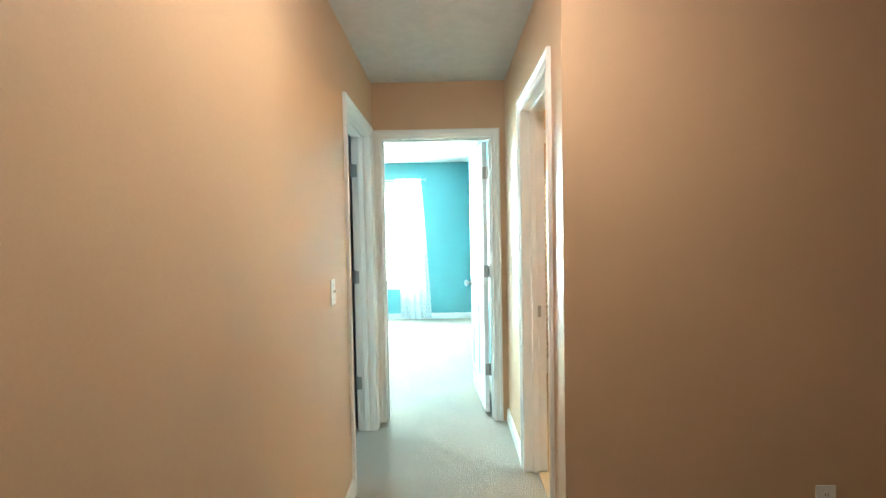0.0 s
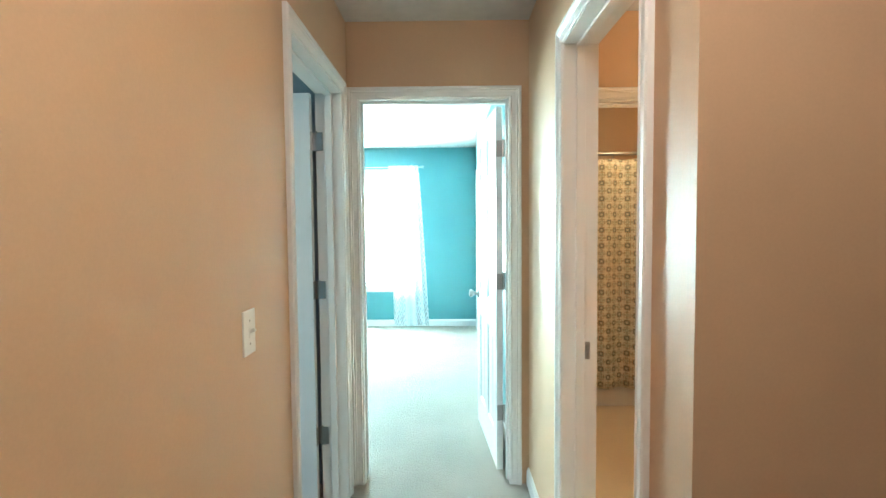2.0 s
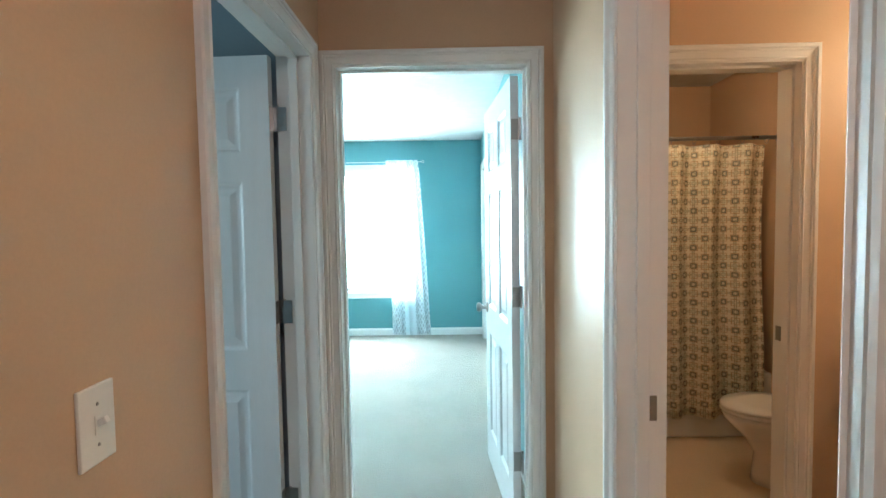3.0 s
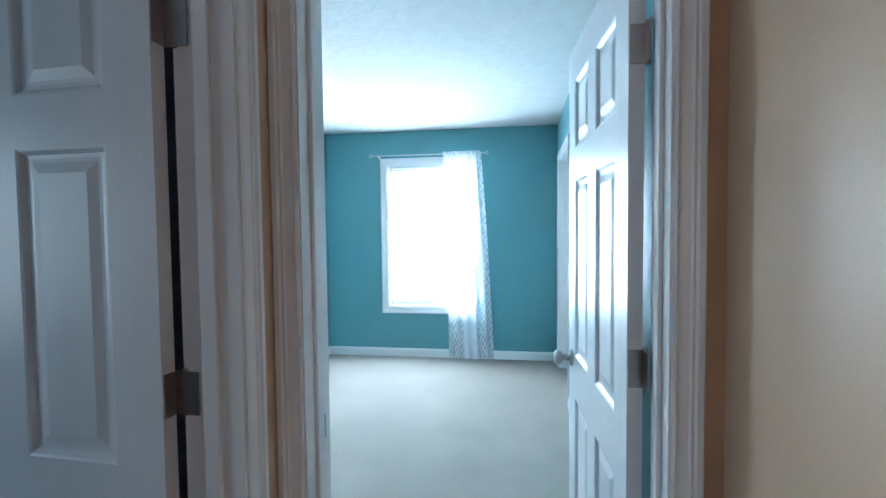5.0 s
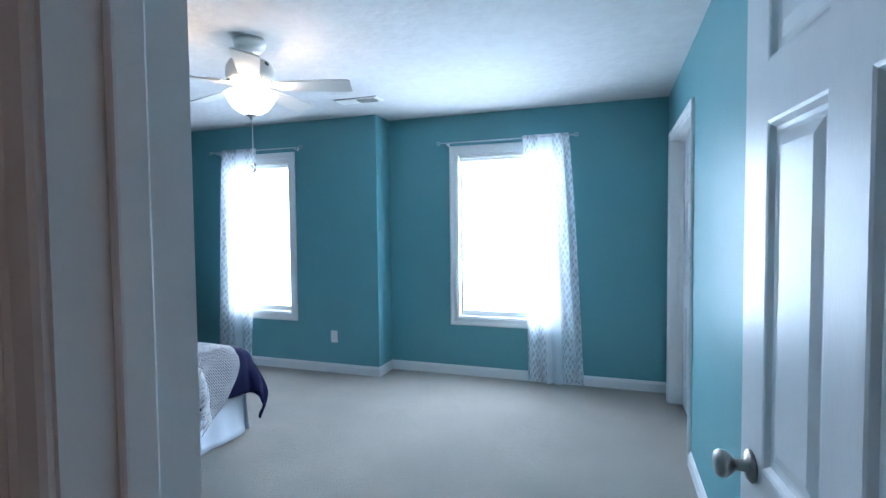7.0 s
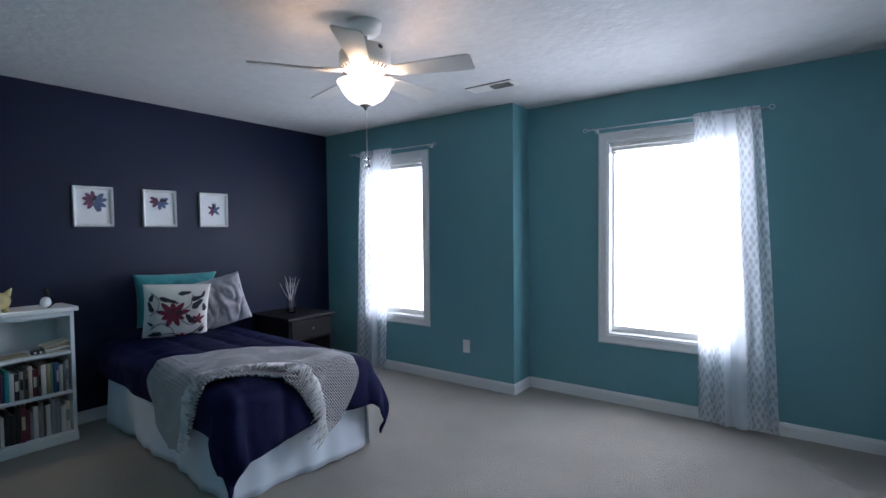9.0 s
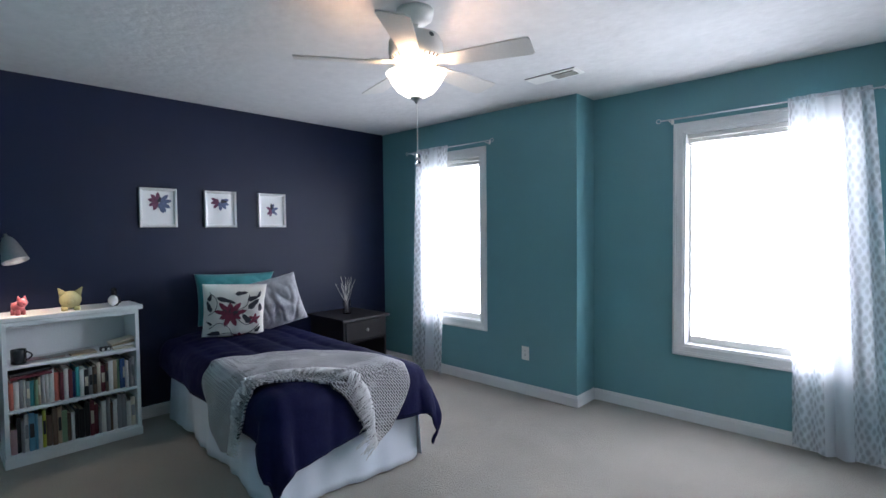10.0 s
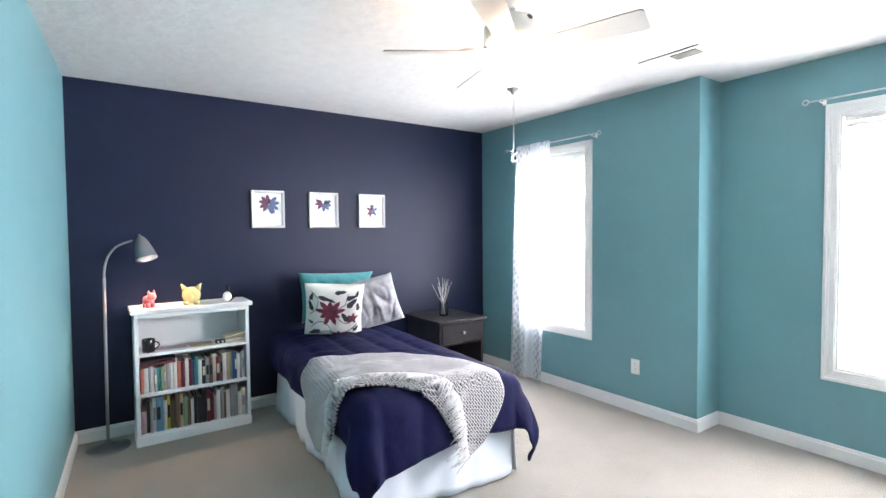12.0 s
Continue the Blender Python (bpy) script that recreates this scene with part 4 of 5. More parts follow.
ball(bm, (0.010, -0.008, 0.030), 0.025, 0.9, 1.0, 1.2)
white_to = len(bm.faces)
lathe(bm, [(0.018, 0), (0.023, 0.012), (0.022, 0.035), (0.015, 0.055), (0.010, 0.06)], None, 18)
ball(bm, (0, 0, 0.070), 0.015)
tube(bm, [(-0.008, 0, 0.086), (0, 0, 0.089)], 0.014, 10)
tube(bm, [(-0.006, 0.022, 0.048), (-0.008, 0.027, 0.03), (-0.010, 0.030, 0.012)], 0.006, 8)
tube(bm, [(-0.020, -0.014, 0.048), (-0.025, -0.016, 0.03), (-0.027, -0.018, 0.012)], 0.006, 8)
bm.faces.ensure_lookup_table()
for i, f in enumerate(bm.faces):
    f.material_index = 0 if i < white_to else 1
snow = part("penguin_figurine", bm, (PAPER, MUGBLACK), None, "", True)
snow.matrix_world = pose(-4.28, 4.825, ZTOP, 0, 0, 0) @ Matrix.Scale(1.22, 4)
tagged(snow, "small black and white penguin figurine on the bookcase", "figurine")

# ---- floor lamp ----
STEEL = mat("brushed steel lamp", (0.34, 0.34, 0.345), 0.42, metal=0.7, var=0.08, bump=0.1)
BRONZE = mat("dark burnished steel", (0.27, 0.26, 0.25), 0.34, metal=0.8, var=0.1, bump=0.05)
LAMPGLOW = glowing("lit lamp bulb", (1.0, 0.93, 0.82), 14.0)
fl = thing("floor_lamp", "brushed steel gooseneck floor lamp, lit, in the corner", "floor lamp")
part("base", lathe(bmesh.new(), [(0.125, 0.0), (0.128, 0.006), (0.11, 0.014), (0.05, 0.030), (0.018, 0.042), (0.012, 0.06)], pose(-4.32, 4.075, 0), 40), BRONZE, fl, "round domed dark steel base", True)
part("pole", tube(bmesh.new(), [(-4.32, 4.075, 0.05), (-4.32, 4.078, 0.6), (-4.32, 4.082, 1.12)], 0.0095, 14), STEEL, fl, "", True)
neck = [(-4.32, 4.082, 1.11), (-4.32, 4.086, 1.18), (-4.318, 4.105, 1.255), (-4.315, 4.145, 1.315), (-4.312, 4.195, 1.345), (-4.31, 4.245, 1.362)]
part("gooseneck", tube(bmesh.new(), [Vector((smooth_line([(a[0], a[1]) for a in neck], i / 24).x, smooth_line([(a[0], a[1]) for a in neck], i / 24).y, smooth_line([(a[2], 0) for a in neck], i / 24).x)) for i in range(25)], 0.007, 12), STEEL, fl, "", True)
m = pose(-4.285, 4.322, 1.238, 12, -20, 0)
shade = part("shade", lathe(bmesh.new(), [(0.068, 0.0), (0.066, 0.004), (0.052, 0.075), (0.036, 0.13), (0.022, 0.155), (0.010, 0.165), (0.008, 0.18), (0.006, 0.165), (0.018, 0.152), (0.032, 0.128), (0.049, 0.074), (0.065, 0.0)], m, 32), STEEL, fl, "grey steel bell shade", True)
# Disc added to glow for the bulb and the shade's lit inside.
part("bulb", lathe(bmesh.new(), [(0.002, 0.006), (0.035, 0.007), (0.058, 0.012), (0.058, 0.016), (0.002, 0.018)], m, 28), LAMPGLOW, shade, "glowing disc filling the lit shade's mouth", True)

# ---- ceiling fan ----
FANWHITE = mat("white fan enamel", (0.76, 0.74, 0.70), 0.35, var=0.04, bump=0.05)
BLADE = mat("white washed fan blade", (0.60, 0.57, 0.53), 0.45, var=0.06, scale=4, bump=0.1)
BOWL = glowing("lit frosted glass bowl", (1.0, 0.89, 0.74), 4.2)
FX, FY = -2.05, 5.57
fan = thing("ceiling_fan", "white five-blade ceiling fan at rest with a lit glass bowl", "ceiling fan")
part("canopy", lathe(bmesh.new(), [(0.024, 2.372), (0.060, 2.380), (0.080, 2.398), (0.086, 2.42), (0.086, 2.44)], pose(FX, FY, 0), 32), FANWHITE, fan, "", True)
part("downrod", lathe(bmesh.new(), [(0.014, 2.30), (0.014, 2.38)], pose(FX, FY, 0), 16), FANWHITE, fan, "", True)
motor = part("motor_housing", lathe(bmesh.new(), [(0.070, 2.195), (0.105, 2.20), (0.125, 2.215), (0.130, 2.24), (0.128, 2.285), (0.112, 2.315), (0.06, 2.328), (0.02, 2.332)], pose(FX, FY, 0), 40), FANWHITE, fan, "", True)
for k in range(30):
    bm = boxed(-0.004, -0.0015, -0.010, 0.004, 0.0015, 0.010)
    ob = part("vent_slot", bm, DARK, motor)
    a = 2 * math.pi * k / 30
    ob.matrix_local = pose(FX + 0.117 * math.cos(a), FY + 0.117 * math.sin(a), 2.2075, 0, 35, math.degrees(a))
badge = part("badge", lathe(bmesh.new(), [(0.003, 0.0), (0.013, 0.0), (0.013, 0.003), (0.003, 0.004)], None, 20), DARK, motor, "small dark round badge")
badge.matrix_local = pose(FX + 0.123 * math.cos(radians(-8)), FY + 0.123 * math.sin(radians(-8)), 2.292, 0, 62, -8)
part("switch_housing", lathe(bmesh.new(), [(0.050, 2.150), (0.058, 2.160), (0.058, 2.19), (0.070, 2.198)], pose(FX, FY, 0), 32), FANWHITE, fan, "", True)
blade_bm = bmesh.new()
outline = [(0.165, -0.046), (0.30, -0.056), (0.50, -0.066), (0.548, -0.066), (0.560, -0.054), (0.560, 0.054), (0.548, 0.066), (0.50, 0.066), (0.30, 0.056), (0.165, 0.046)]
lo = [blade_bm.verts.new((x, y, -0.003)) for x, y in outline]
hi = [blade_bm.verts.new((x, y, 0.003)) for x, y in outline]
for i in range(len(outline)):
    j = (i + 1) % len(outline)
    blade_bm.faces.new((lo[i], lo[j], hi[j], hi[i]))
blade_bm.faces.new(lo[::-1]), blade_bm.faces.new(hi)
iron_bm = bmesh.new()
box(iron_bm, 0.09, -0.014, 0.003, 0.20, 0.014, 0.010, 0.002)
for sgn in (-1, 1):
    tube(iron_bm, [(0.11, sgn * 0.012, 0.006), (0.15, sgn * 0.036, 0.004), (0.19, sgn * 0.036, 0.006), (0.225, sgn * 0.012, 0.006)], 0.006, 8)
first = None
for k in range(5):
    a = 19.4 + 72 * k
    if first is None:
        first = part("blade", blade_bm, BLADE, fan, "white washed fan blade")
        iron = part("blade_iron", iron_bm, FANWHITE, first, "", True)
        ob = first
    else:
        ob = new("blade", first.data)
        ob.parent = fan
        tagged(ob, "white washed fan blade")
        arm = new("blade_iron", iron.data)
        arm.parent = ob
    ob.matrix_local = pose(FX, FY, 2.188, 0, 0, a) @ pose(0, 0, 0, -12, 0, 0)
part("light_bowl", lathe(bmesh.new(), [(0.010, 2.030), (0.048, 2.036), (0.088, 2.060), (0.118, 2.098), (0.130, 2.128), (0.142, 2.140), (0.137, 2.143), (0.124, 2.129), (0.112, 2.099), (0.084, 2.065), (0.045, 2.042), (0.010, 2.036)], pose(FX, FY, 0), 44), BOWL, fan, "lit frosted glass bowl", True)
part("finial", lathe(bmesh.new(), [(0.003, 2.002), (0.008, 2.006), (0.010, 2.014), (0.024, 2.022), (0.030, 2.030), (0.004, 2.034)], pose(FX, FY, 0), 24), STEEL, fan, "dark metal finial", True)
part("fitter", lathe(bmesh.new(), [(0.006, 2.032), (0.006, 2.155)], pose(FX, FY, 0), 10), STEEL, fan)
part("pull_chain", tube(bmesh.new(), [(FX, FY + 0.004, 2.005), (FX, FY + 0.004, 1.76)], 0.0022, 8), FANWHITE, fan)
for z in (1.752, 1.722):
    part("pull_ball", ball(bmesh.new(), (FX, FY + 0.004, z), 0.015), GLASS, fan, "clear glass pull ball", True)

# ---- ceiling vent, outlets and switch ----
vent = thing("ceiling_vent", "white metal ceiling register with open louvres at one end", "vent")
part("plate", boxed(-2.285, 6.845, 2.432, -1.91, 6.985, 2.4405, bevel=0.002), PLASTIC, vent)
# Thin dark strip just outside the plate's long edge.
part("margin", boxed(-2.285, 6.840, 2.4365, -1.91, 6.8445, 2.4405), DARK, vent, "dark strip along the plate's edge")
part("backing", boxed(-2.095, 6.872, 2.4295, -1.94, 6.958, 2.4322), DARK, vent)
for k in range(8):
    y = 6.876 + 0.0112 * k
    bm = boxed(-2.095, -0.006, -0.0008, -1.94, 0.006, 0.0008)
    ob = part("slat", bm, PLASTIC, vent)
    ob.matrix_local = pose(0, y, 2.427, 35, 0, 0)


def plate(name, m, label, category, toggles=False):
    """A wall plate, middle at the origin, front towards local +y."""
    ob = thing(name, label, category, at=m)
    part("plate", boxed(-0.036, 0, -0.058, 0.036, 0.006, 0.058, bevel=0.0025), PLASTIC, ob)
    if toggles:
        part("switch_frame", boxed(-0.007, 0.005, -0.014, 0.007, 0.0075, 0.014), PLASTIC, ob)
        bm = boxed(-0.004, 0, -0.004, 0.004, 0.016, 0.006, bevel=0.001)
        part("toggle", bm, PLASTIC, ob).matrix_local = pose(0, 0.006, 0.0, 25, 0, 0)
        holes = (0.03, -0.03)
    else:
        for z in (0.02, -0.02):
            sock = part("socket", lathe(bmesh.new(), [(0.0165, 0), (0.0165, 0.002)], pose(0, 0.0055, z, -90, 0, 0), 24), PLASTIC, ob)
            for x in (-0.0055, 0.0055):
                part("slot", boxed(x - 0.001, 0.0072, z - 0.001, x + 0.001, 0.0080, z + 0.008), DARK, sock)
        holes = (0.0,)
    for z in holes:
        part("screw", lathe(bmesh.new(), [(0.003, 0), (0.002, 0.0012)], pose(0, 0.006, z, -90, 0, 0), 10), NICKEL, ob)
    return ob


plate("wall_outlet", frame_matrix((-2.677, 7.42, 0.352), (1, 0, 0), (0, -1, 0)), "white duplex outlet on the teal wall", "outlet")
plate("wall_outlet", frame_matrix((1.285, 1.80, 0.365), (1, 0, 0), (0, -1, 0)), "white duplex outlet on the tan wall", "outlet")
plate("light_switch", frame_matrix((-0.615, 2.211, 1.119), (0, 1, 0), (1, 0, 0)), "white toggle light switch on the tan hall wall", "light switch", True)

# ---- curtains ----
LACE = bpy.data.materials.new("white lace sheer")
LACE.use_nodes = True
n = LACE.node_tree.nodes
n.remove(n["Principled BSDF"])
out = n["Material Output"]
cloth, glow_through, clear = n.new("ShaderNodeBsdfDiffuse"), n.new("ShaderNodeBsdfTranslucent"), n.new("ShaderNodeBsdfTransparent")
cloth.inputs["Color"].default_value = glow_through.inputs["Color"].default_value = (0.86, 0.88, 0.92, 1)
fabric, veil = n.new("ShaderNodeMixShader"), n.new("ShaderNodeMixShader")
fabric.inputs[0].default_value = 0.5
links(LACE, cloth.outputs[0], fabric.inputs[1])
links(LACE, glow_through.outputs[0], fabric.inputs[2])
uvm = n.new("ShaderNodeUVMap")
cells = n.new("ShaderNodeTexVoronoi")
cells.feature = "F1"
cells.inputs["Scale"].default_value, cells.inputs["Randomness"].default_value = 30, 0.35
turned = n.new("ShaderNodeMapping")
turned.inputs["Rotation"].default_value, turned.inputs["Scale"].default_value = (0, 0, radians(38)), (1.0, 0.62, 1.0)
links(LACE, uvm.outputs["UV"], turned.inputs["Vector"])
links(LACE, turned.outputs["Vector"], cells.inputs["Vector"])
fine = n.new("ShaderNodeTexNoise")
fine.inputs["Scale"].default_value = 160
links(LACE, uvm.outputs["UV"], fine.inputs["Vector"])
rng = n.new("ShaderNodeMapRange")
rng.inputs["From Min"].default_value, rng.inputs["From Max"].default_value, rng.inputs["To Min"].default_value, rng.inputs["To Max"].default_value = 0.25, 0.55, 0.42, 0.70
links(LACE, cells.outputs["Distance"], rng.inputs["Value"])
mixn = n.new("ShaderNodeMath")
mixn.operation, mixn.use_clamp = "MULTIPLY_ADD", True
links(LACE, fine.outputs["Fac"], mixn.inputs[0])
mixn.inputs[1].default_value = 0.2
split = n.new("ShaderNodeSeparateXYZ")
links(LACE, uvm.outputs["UV"], split.inputs[0])
band = n.new("ShaderNodeMath")
band.operation = "COMPARE"
links(LACE, split.outputs["X"], band.inputs[0])
band.inputs[1].default_value, band.inputs[2].default_value = 0.36, 0.10
plain = n.new("ShaderNodeMix")
links(LACE, band.outputs[0], plain.inputs["Factor"])
links(LACE, rng.outputs["Result"], plain.inputs["A"])
plain.inputs["B"].default_value = 0.75
links(LACE, plain.outputs["Result"], mixn.inputs[2])
links(LACE, mixn.outputs[0], veil.inputs[0])
links(LACE, clear.outputs[0], veil.inputs[1])
links(LACE, fabric.outputs[0], veil.inputs[2])
links(LACE, veil.outputs[0], out.inputs["Surface"])


def curtain(top, bottom, y, z_top, label, seed):
    """A sheer panel gathered on its rod; top and bottom: x from, to."""
    bm = bmesh.new()
    layer = bm.loops.layers.uv.new("UVMap")
    nu, nv = 110, 40
    grid = []
    for i in range(nu + 1):
        u = i / nu
        row = []
        for j in range(nv + 1):
            v = j / nv
            k = v ** 0.8
            x = (top[0] + (top[1] - top[0]) * u) * (1 - k) + (bottom[0] + (bottom[1] - bottom[0]) * u) * k
            wave = math.sin(u * 30 + seed + 0.8 * math.sin(v * 3 + seed)) * 0.6 + 0.4 * math.sin(u * 13 + seed * 2 + v)
            dy = (0.012 + 0.022 * v) * wave
            z = z_top + 0.022 * (1 - v) - (z_top - 0.02) * v + 0.012 * math.sin(u * 9 + seed) * v
            row.append(bm.verts.new((x + 0.006 * math.cos(u * 30 + seed), y + dy, z)))
        grid.append(row)
    wide = 1.5 * (bottom[1] - bottom[0])
    for i in range(nu):
        for j in range(nv):
            f = bm.faces.new((grid[i][j], grid[i + 1][j], grid[i + 1][j + 1], grid[i][j + 1]))
            for loop, (a, b) in zip(f.loops, ((i, j), (i + 1, j), (i + 1, j + 1), (i, j + 1))):
                loop[layer].uv = (a / nu * wide, b / nv * z_top)
    return tagged(part("curtain", bm, LACE, None, "", True), label, "curtain")


STEELROD = mat("brushed white rod", (0.62, 0.63, 0.65), 0.35, metal=0.4)


def rod(x0, x1, y, wall_y, z, label):
    ob = thing("curtain_rod", label, "curtain rod")
    bar = part("bar", tube(bmesh.new(), [(x0, y, z), ((x0 + x1) / 2, y, z), (x1, y, z)], 0.0052, 12), STEELROD, ob, "", True)
    for x, s in ((x0, -1), (x1, 1)):
        bm = bmesh.new()
        tube(bm, [(x + s * (0.015 + 0.015 * math.cos(2 * math.pi * k / 16)), y, z + 0.015 * math.sin(2 * math.pi * k / 16)) for k in range(17)], 0.003, 8)
        part("finial", bm, STEELROD, ob, "open ring finial", True)
        bm = bmesh.new()
        tube(bm, [(x - s * 0.06, wall_y - 0.001, z - 0.012), (x - s * 0.06, y + 0.01, z - 0.012), (x - s * 0.06, y, z - 0.0065)], 0.004, 8)
        box(bm, x - s * 0.06 - 0.01, wall_y - 0.004, z - 0.022, x - s * 0.06 + 0.01, wall_y, z + 0.012, 0.001)
        part("bracket", bm, PLASTIC, ob)
    return ob


rod(-1.650, -0.44, 7.635, 7.706, 2.172, "thin white curtain rod with ring finials over the wide window")
rod(-4.04, -2.985, 7.355, 7.42, 2.180, "thin white curtain rod with ring finials over the narrow window")
curtain((-0.895, -0.495), (-0.845, -0.362), 7.635, 2.172, "white lace sheer curtain hanging at one side of the wide window", 0.5)
curtain((-3.915, -3.50), (-4.02, -3.592), 7.355, 2.180, "white lace sheer curtain hanging at one side of the narrow window", 1.7)

# ---- bathroom ----
def math_node(m, op, a, b=None):
    x = m.node_tree.nodes.new("ShaderNodeMath")
    x.operation = op
    for i, v in enumerate((a, b)):
        if v is None:
            continue
        if isinstance(v, (int, float)):
            x.inputs[i].default_value = v
        else:
            links(m, v, x.inputs[i])
    return x.outputs[0]


SHOWER = bpy.data.materials.new("printed shower curtain")
SHOWER.use_nodes = True
n = SHOWER.node_tree.nodes
uvm = n.new("ShaderNodeUVMap")
sep = n.new("ShaderNodeSeparateXYZ")
links(SHOWER, uvm.outputs["UV"], sep.inputs[0])


def square_rings(cell, shift, low, high):
    fx = math_node(SHOWER, "ABSOLUTE", math_node(SHOWER, "SUBTRACT", math_node(SHOWER, "FRACT", math_node(SHOWER, "ADD", math_node(SHOWER, "DIVIDE", sep.outputs["X"], cell), shift)), 0.5))
    fy = math_node(SHOWER, "ABSOLUTE", math_node(SHOWER, "SUBTRACT", math_node(SHOWER, "FRACT", math_node(SHOWER, "ADD", math_node(SHOWER, "DIVIDE", sep.outputs["Y"], cell), shift)), 0.5))
    d = math_node(SHOWER, "MAXIMUM", fx, fy)
    return math_node(SHOWER, "MULTIPLY", math_node(SHOWER, "GREATER_THAN", d, low), math_node(SHOWER, "LESS_THAN", d, high))


tone = (0.66, 0.61, 0.48, 1)
last = None
for cell, shift, low, high, col in ((0.0575, 0.0, 0.38, 0.47, (0.33, 0.33, 0.23, 1)), (0.0575, 0.5, 0.30, 0.37, (0.40, 0.29, 0.17, 1)), (0.115, 0.5, 0.085, 0.14, (0.15, 0.15, 0.13, 1)), (0.115, 0.0, 0.085, 0.14, (0.15, 0.15, 0.13, 1))):
    mx = n.new("ShaderNodeMix")
    mx.data_type = "RGBA"
    links(SHOWER, square_rings(cell, shift, low, high), mx.inputs["Factor"])
    if last is None:
        mx.inputs["A"].default_value = tone
    else:
        links(SHOWER, last, mx.inputs["A"])
    mx.inputs["B"].default_value = col
    last = mx.outputs["Result"]
links(SHOWER, last, n["Principled BSDF"].inputs["Base Color"])
n["Principled BSDF"].inputs["Roughness"].default_value = 0.7
bm = bmesh.new()
layer = bm.loops.layers.uv.new("UVMap")
nu, nv = 120, 20
grid = [[bm.verts.new((0.50 + 1.36 * i / nu, 4.60 + (0.006 + 0.034 * min(1, max(0, i / nu - 0.22) / 0.35)) * math.sin(i / nu * 40 + 0.4 * math.sin(j / nv * 3)) + 0.03 * (i / nu) ** 3 * math.sin(j * 0.25), 1.86 - 1.70 * j / nv)) for j in range(nv + 1)] for i in range(nu + 1)]
for i in range(nu):
    for j in range(nv):
        f = bm.faces.new((grid[i][j], grid[i + 1][j], grid[i + 1][j + 1], grid[i][j + 1]))
        for loop, (a, b) in zip(f.loops, ((i, j), (i + 1, j), (i + 1, j + 1), (i, j + 1))):
            loop[layer].uv = (a / nu * 1.6, b / nv * 1.7)
tagged(part("shower_curtain", bm, SHOWER, None, "", True, 0.002), "cream shower curtain printed with dark square rings", "shower curtain")
srod = thing("shower_rod", "chrome shower curtain rod with rings", "shower rod")
part("bar", tube(bmesh.new(), [(0.45, 4.60, 1.90), (1.2, 4.60, 1.90), (1.95, 4.60, 1.90)], 0.0125, 14), NICKEL, srod, "", True)
for x in (0.462, 1.938):
    part("flange", lathe(bmesh.new(), [(0.034, -0.012), (0.034, 0.012)], pose(x, 4.60, 1.90, 0, 90, 0), 20), NICKEL, srod)
for k in range(10):
    x = 0.53 + 0.147 * k
    part("ring", tube(bmesh.new(), [(x, 4.60 + 0.019 * math.sin(2 * math.pi * i / 14), 1.89 + 0.026 * math.cos(2 * math.pi * i / 14)) for i in range(15)], 0.0018, 6), NICKEL, srod)
PORCELAIN = mat("white porcelain", (0.78, 0.75, 0.70), 0.15, var=0.02, bump=0)
tub = thing("bathtub", "cream bathtub behind the shower curtain", "bathtub")
bm = bmesh.new()
box(bm, 0.46, 4.64, 0.006, 1.94, 4.70, 0.42, 0.015)
box(bm, 0.46, 5.38, 0.006, 1.94, 5.44, 0.42, 0.015)
box(bm, 0.46, 4.70, 0.006, 0.54, 5.38, 0.42, 0.01)
box(bm, 1.86, 4.70, 0.006, 1.94, 5.38, 0.42, 0.01)
box(bm, 0.54, 4.70, 0.006, 1.86, 5.38, 0.10)
part("shell", bm, PORCELAIN, tub)
toilet = thing("toilet", "white porcelain toilet with closed lid in the inner bathroom", "toilet")
bm = bmesh.new()
tx, ty = 1.60, 4.10


def oval(k, front=0.27, back=0.17, side=0.185):
    out = []
    for i in range(28):
        a = 2 * math.pi * i / 28
        c, s = math.cos(a), math.sin(a)
        out.append((tx - (front if c > 0 else back) * c * k, ty + side * s * k))
    return out


def oval_stack(bm, rows):
    rings = [[bm.verts.new((x + dx, y, z)) for x, y in oval(k)] for k, z, dx in rows]
    for a, b in zip(rings, rings[1:]):
        for i in range(28):
            bm.faces.new((a[i], a[(i + 1) % 28], b[(i + 1) % 28], b[i]))
    bm.faces.new(rings[0][::-1]), bm.faces.new(rings[-1])


oval_stack(bm, [(0.62, 0.006, 0.06), (0.60, 0.05, 0.06), (0.56, 0.16, 0.06), (0.66, 0.25, 0.03), (0.90, 0.34, 0.0), (0.97, 0.385, 0.0)])
part("bowl", bm, PORCELAIN, toilet, "", True)
bm = bmesh.new()
oval_stack(bm, [(0.98, 0.388, 0.0), (1.0, 0.395, 0.0), (1.0, 0.402, 0.0), (0.98, 0.408, 0.0)])
part("seat", bm, PORCELAIN, toilet, "", True)
bm = bmesh.new()
oval_stack(bm, [(0.985, 0.410, 0.0), (1.0, 0.416, 0.0), (0.97, 0.430, 0.0), (0.6, 0.436, 0.0)])
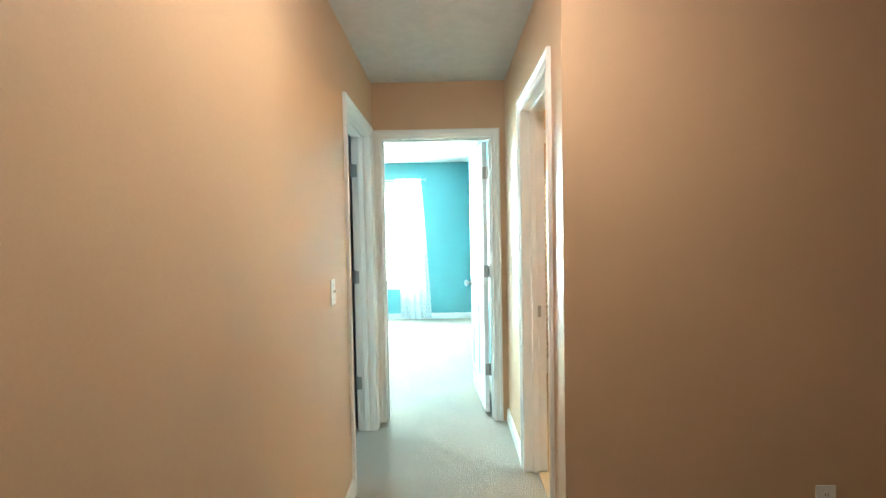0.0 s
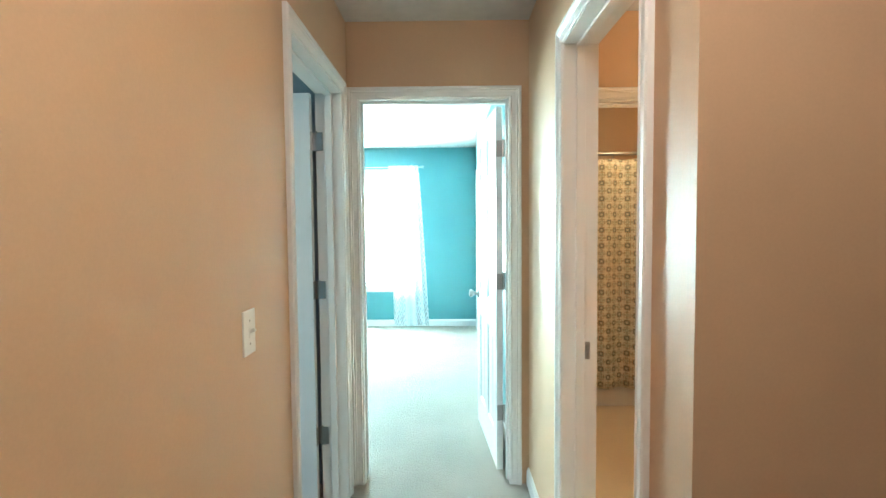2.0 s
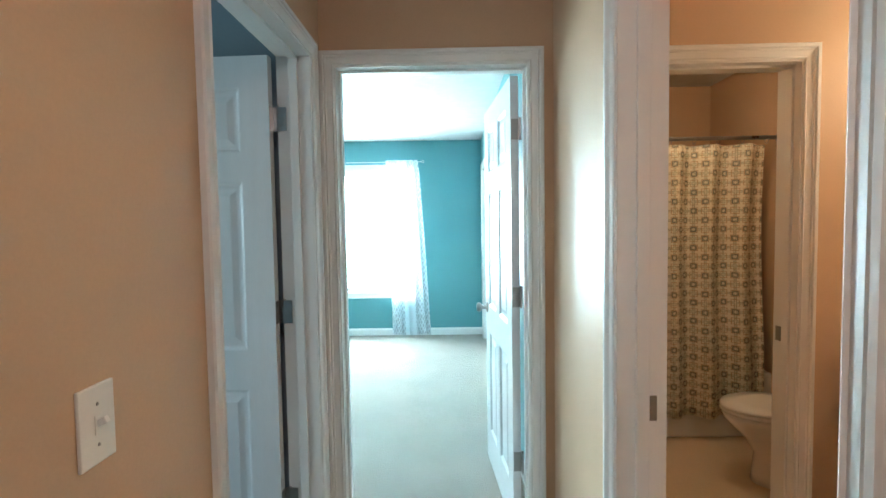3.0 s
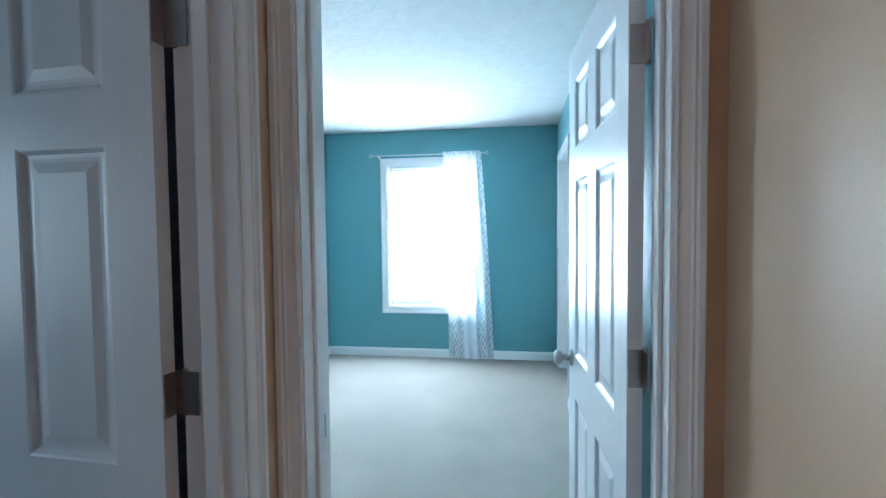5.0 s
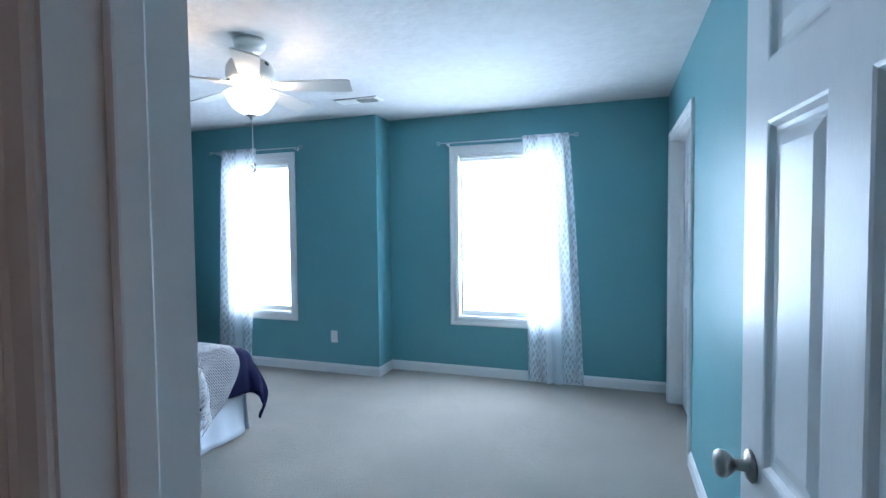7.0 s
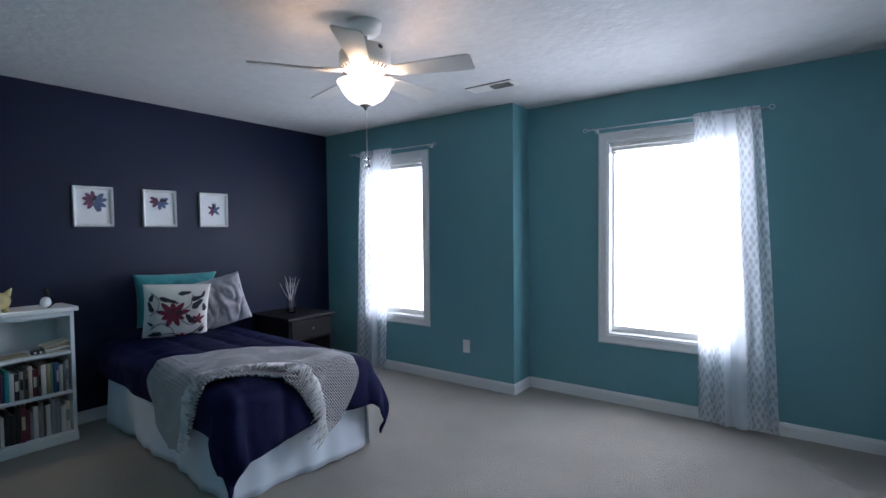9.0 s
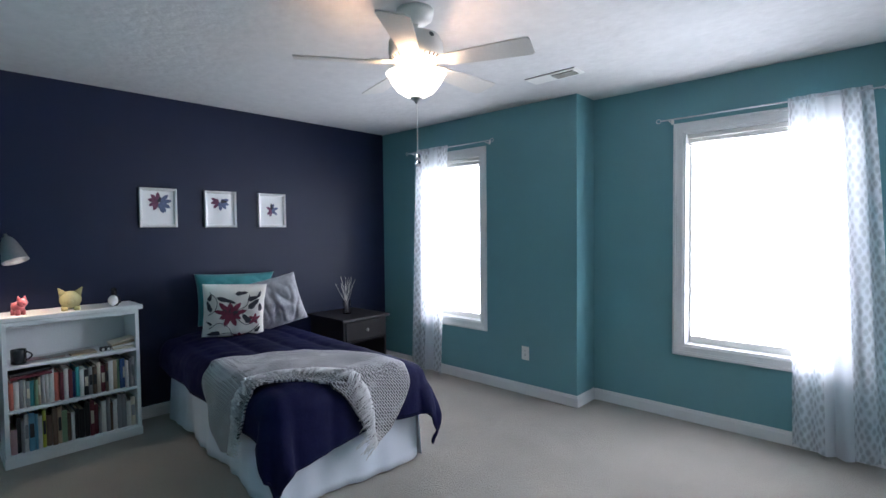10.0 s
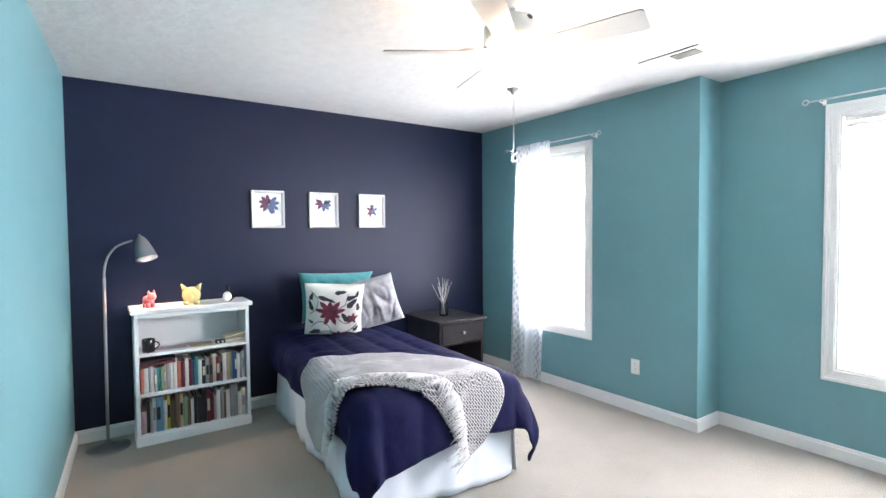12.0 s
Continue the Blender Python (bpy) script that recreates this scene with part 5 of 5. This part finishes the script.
part("lid", bm, PORCELAIN, toilet, "", True)
part("tank", boxed(1.755, 3.88, 0.36, 1.93, 4.32, 0.73, bevel=0.02), PORCELAIN, toilet)
part("tank_lid", boxed(1.745, 3.87, 0.732, 1.94, 4.33, 0.765, bevel=0.01), PORCELAIN, toilet)
vanity = thing("vanity", "dark wood bathroom vanity with a white counter", "vanity")
part("cabinet", boxed(1.50, 2.92, 0.006, 2.48, 3.44, 0.83, bevel=0.004), ESPRESSO, vanity)
part("counter", boxed(1.47, 2.90, 0.832, 2.49, 3.445, 0.865, bevel=0.006), PORCELAIN, vanity)
part("backsplash", boxed(1.47, 3.425, 0.866, 2.49, 3.446, 0.955, bevel=0.004), PORCELAIN, vanity)
DOME = glowing("lit frosted dome", (1.0, 0.80, 0.58), 4.0)
sconce = thing("vanity_light", "warm globe light bar over the vanity", "wall lamp")
part("bar", boxed(1.6, 3.42, 2.06, 2.3, 3.448, 2.14, bevel=0.004), NICKEL, sconce)
for x in (1.7, 1.95, 2.2):
    part("globe", ball(bmesh.new(), (x, 3.37, 2.10), 0.05), DOME, sconce, "lit frosted globe", True)
dome = thing("ceiling_light", "flush frosted dome light on the hall ceiling", "ceiling light")
part("dome", lathe(bmesh.new(), [(0.02, 2.375), (0.09, 2.385), (0.14, 2.41), (0.15, 2.425)], pose(0.0, 1.12, 0), 32), DOME, dome, "lit frosted glass dome", True)
part("rim", lathe(bmesh.new(), [(0.155, 2.425), (0.158, 2.43), (0.155, 2.44)], pose(0.0, 1.12, 0), 32), NICKEL, dome, "", True)
tubdome = thing("ceiling_light", "small frosted dome light on the inner bathroom ceiling", "ceiling light")
part("dome", lathe(bmesh.new(), [(0.02, 2.38), (0.08, 2.39), (0.11, 2.415), (0.115, 2.428)], pose(1.2, 4.0, 0), 28), DOME, tubdome, "lit frosted glass dome", True)
part("rim", lathe(bmesh.new(), [(0.12, 2.428), (0.122, 2.433), (0.12, 2.44)], pose(1.2, 4.0, 0), 28), NICKEL, tubdome, "", True)
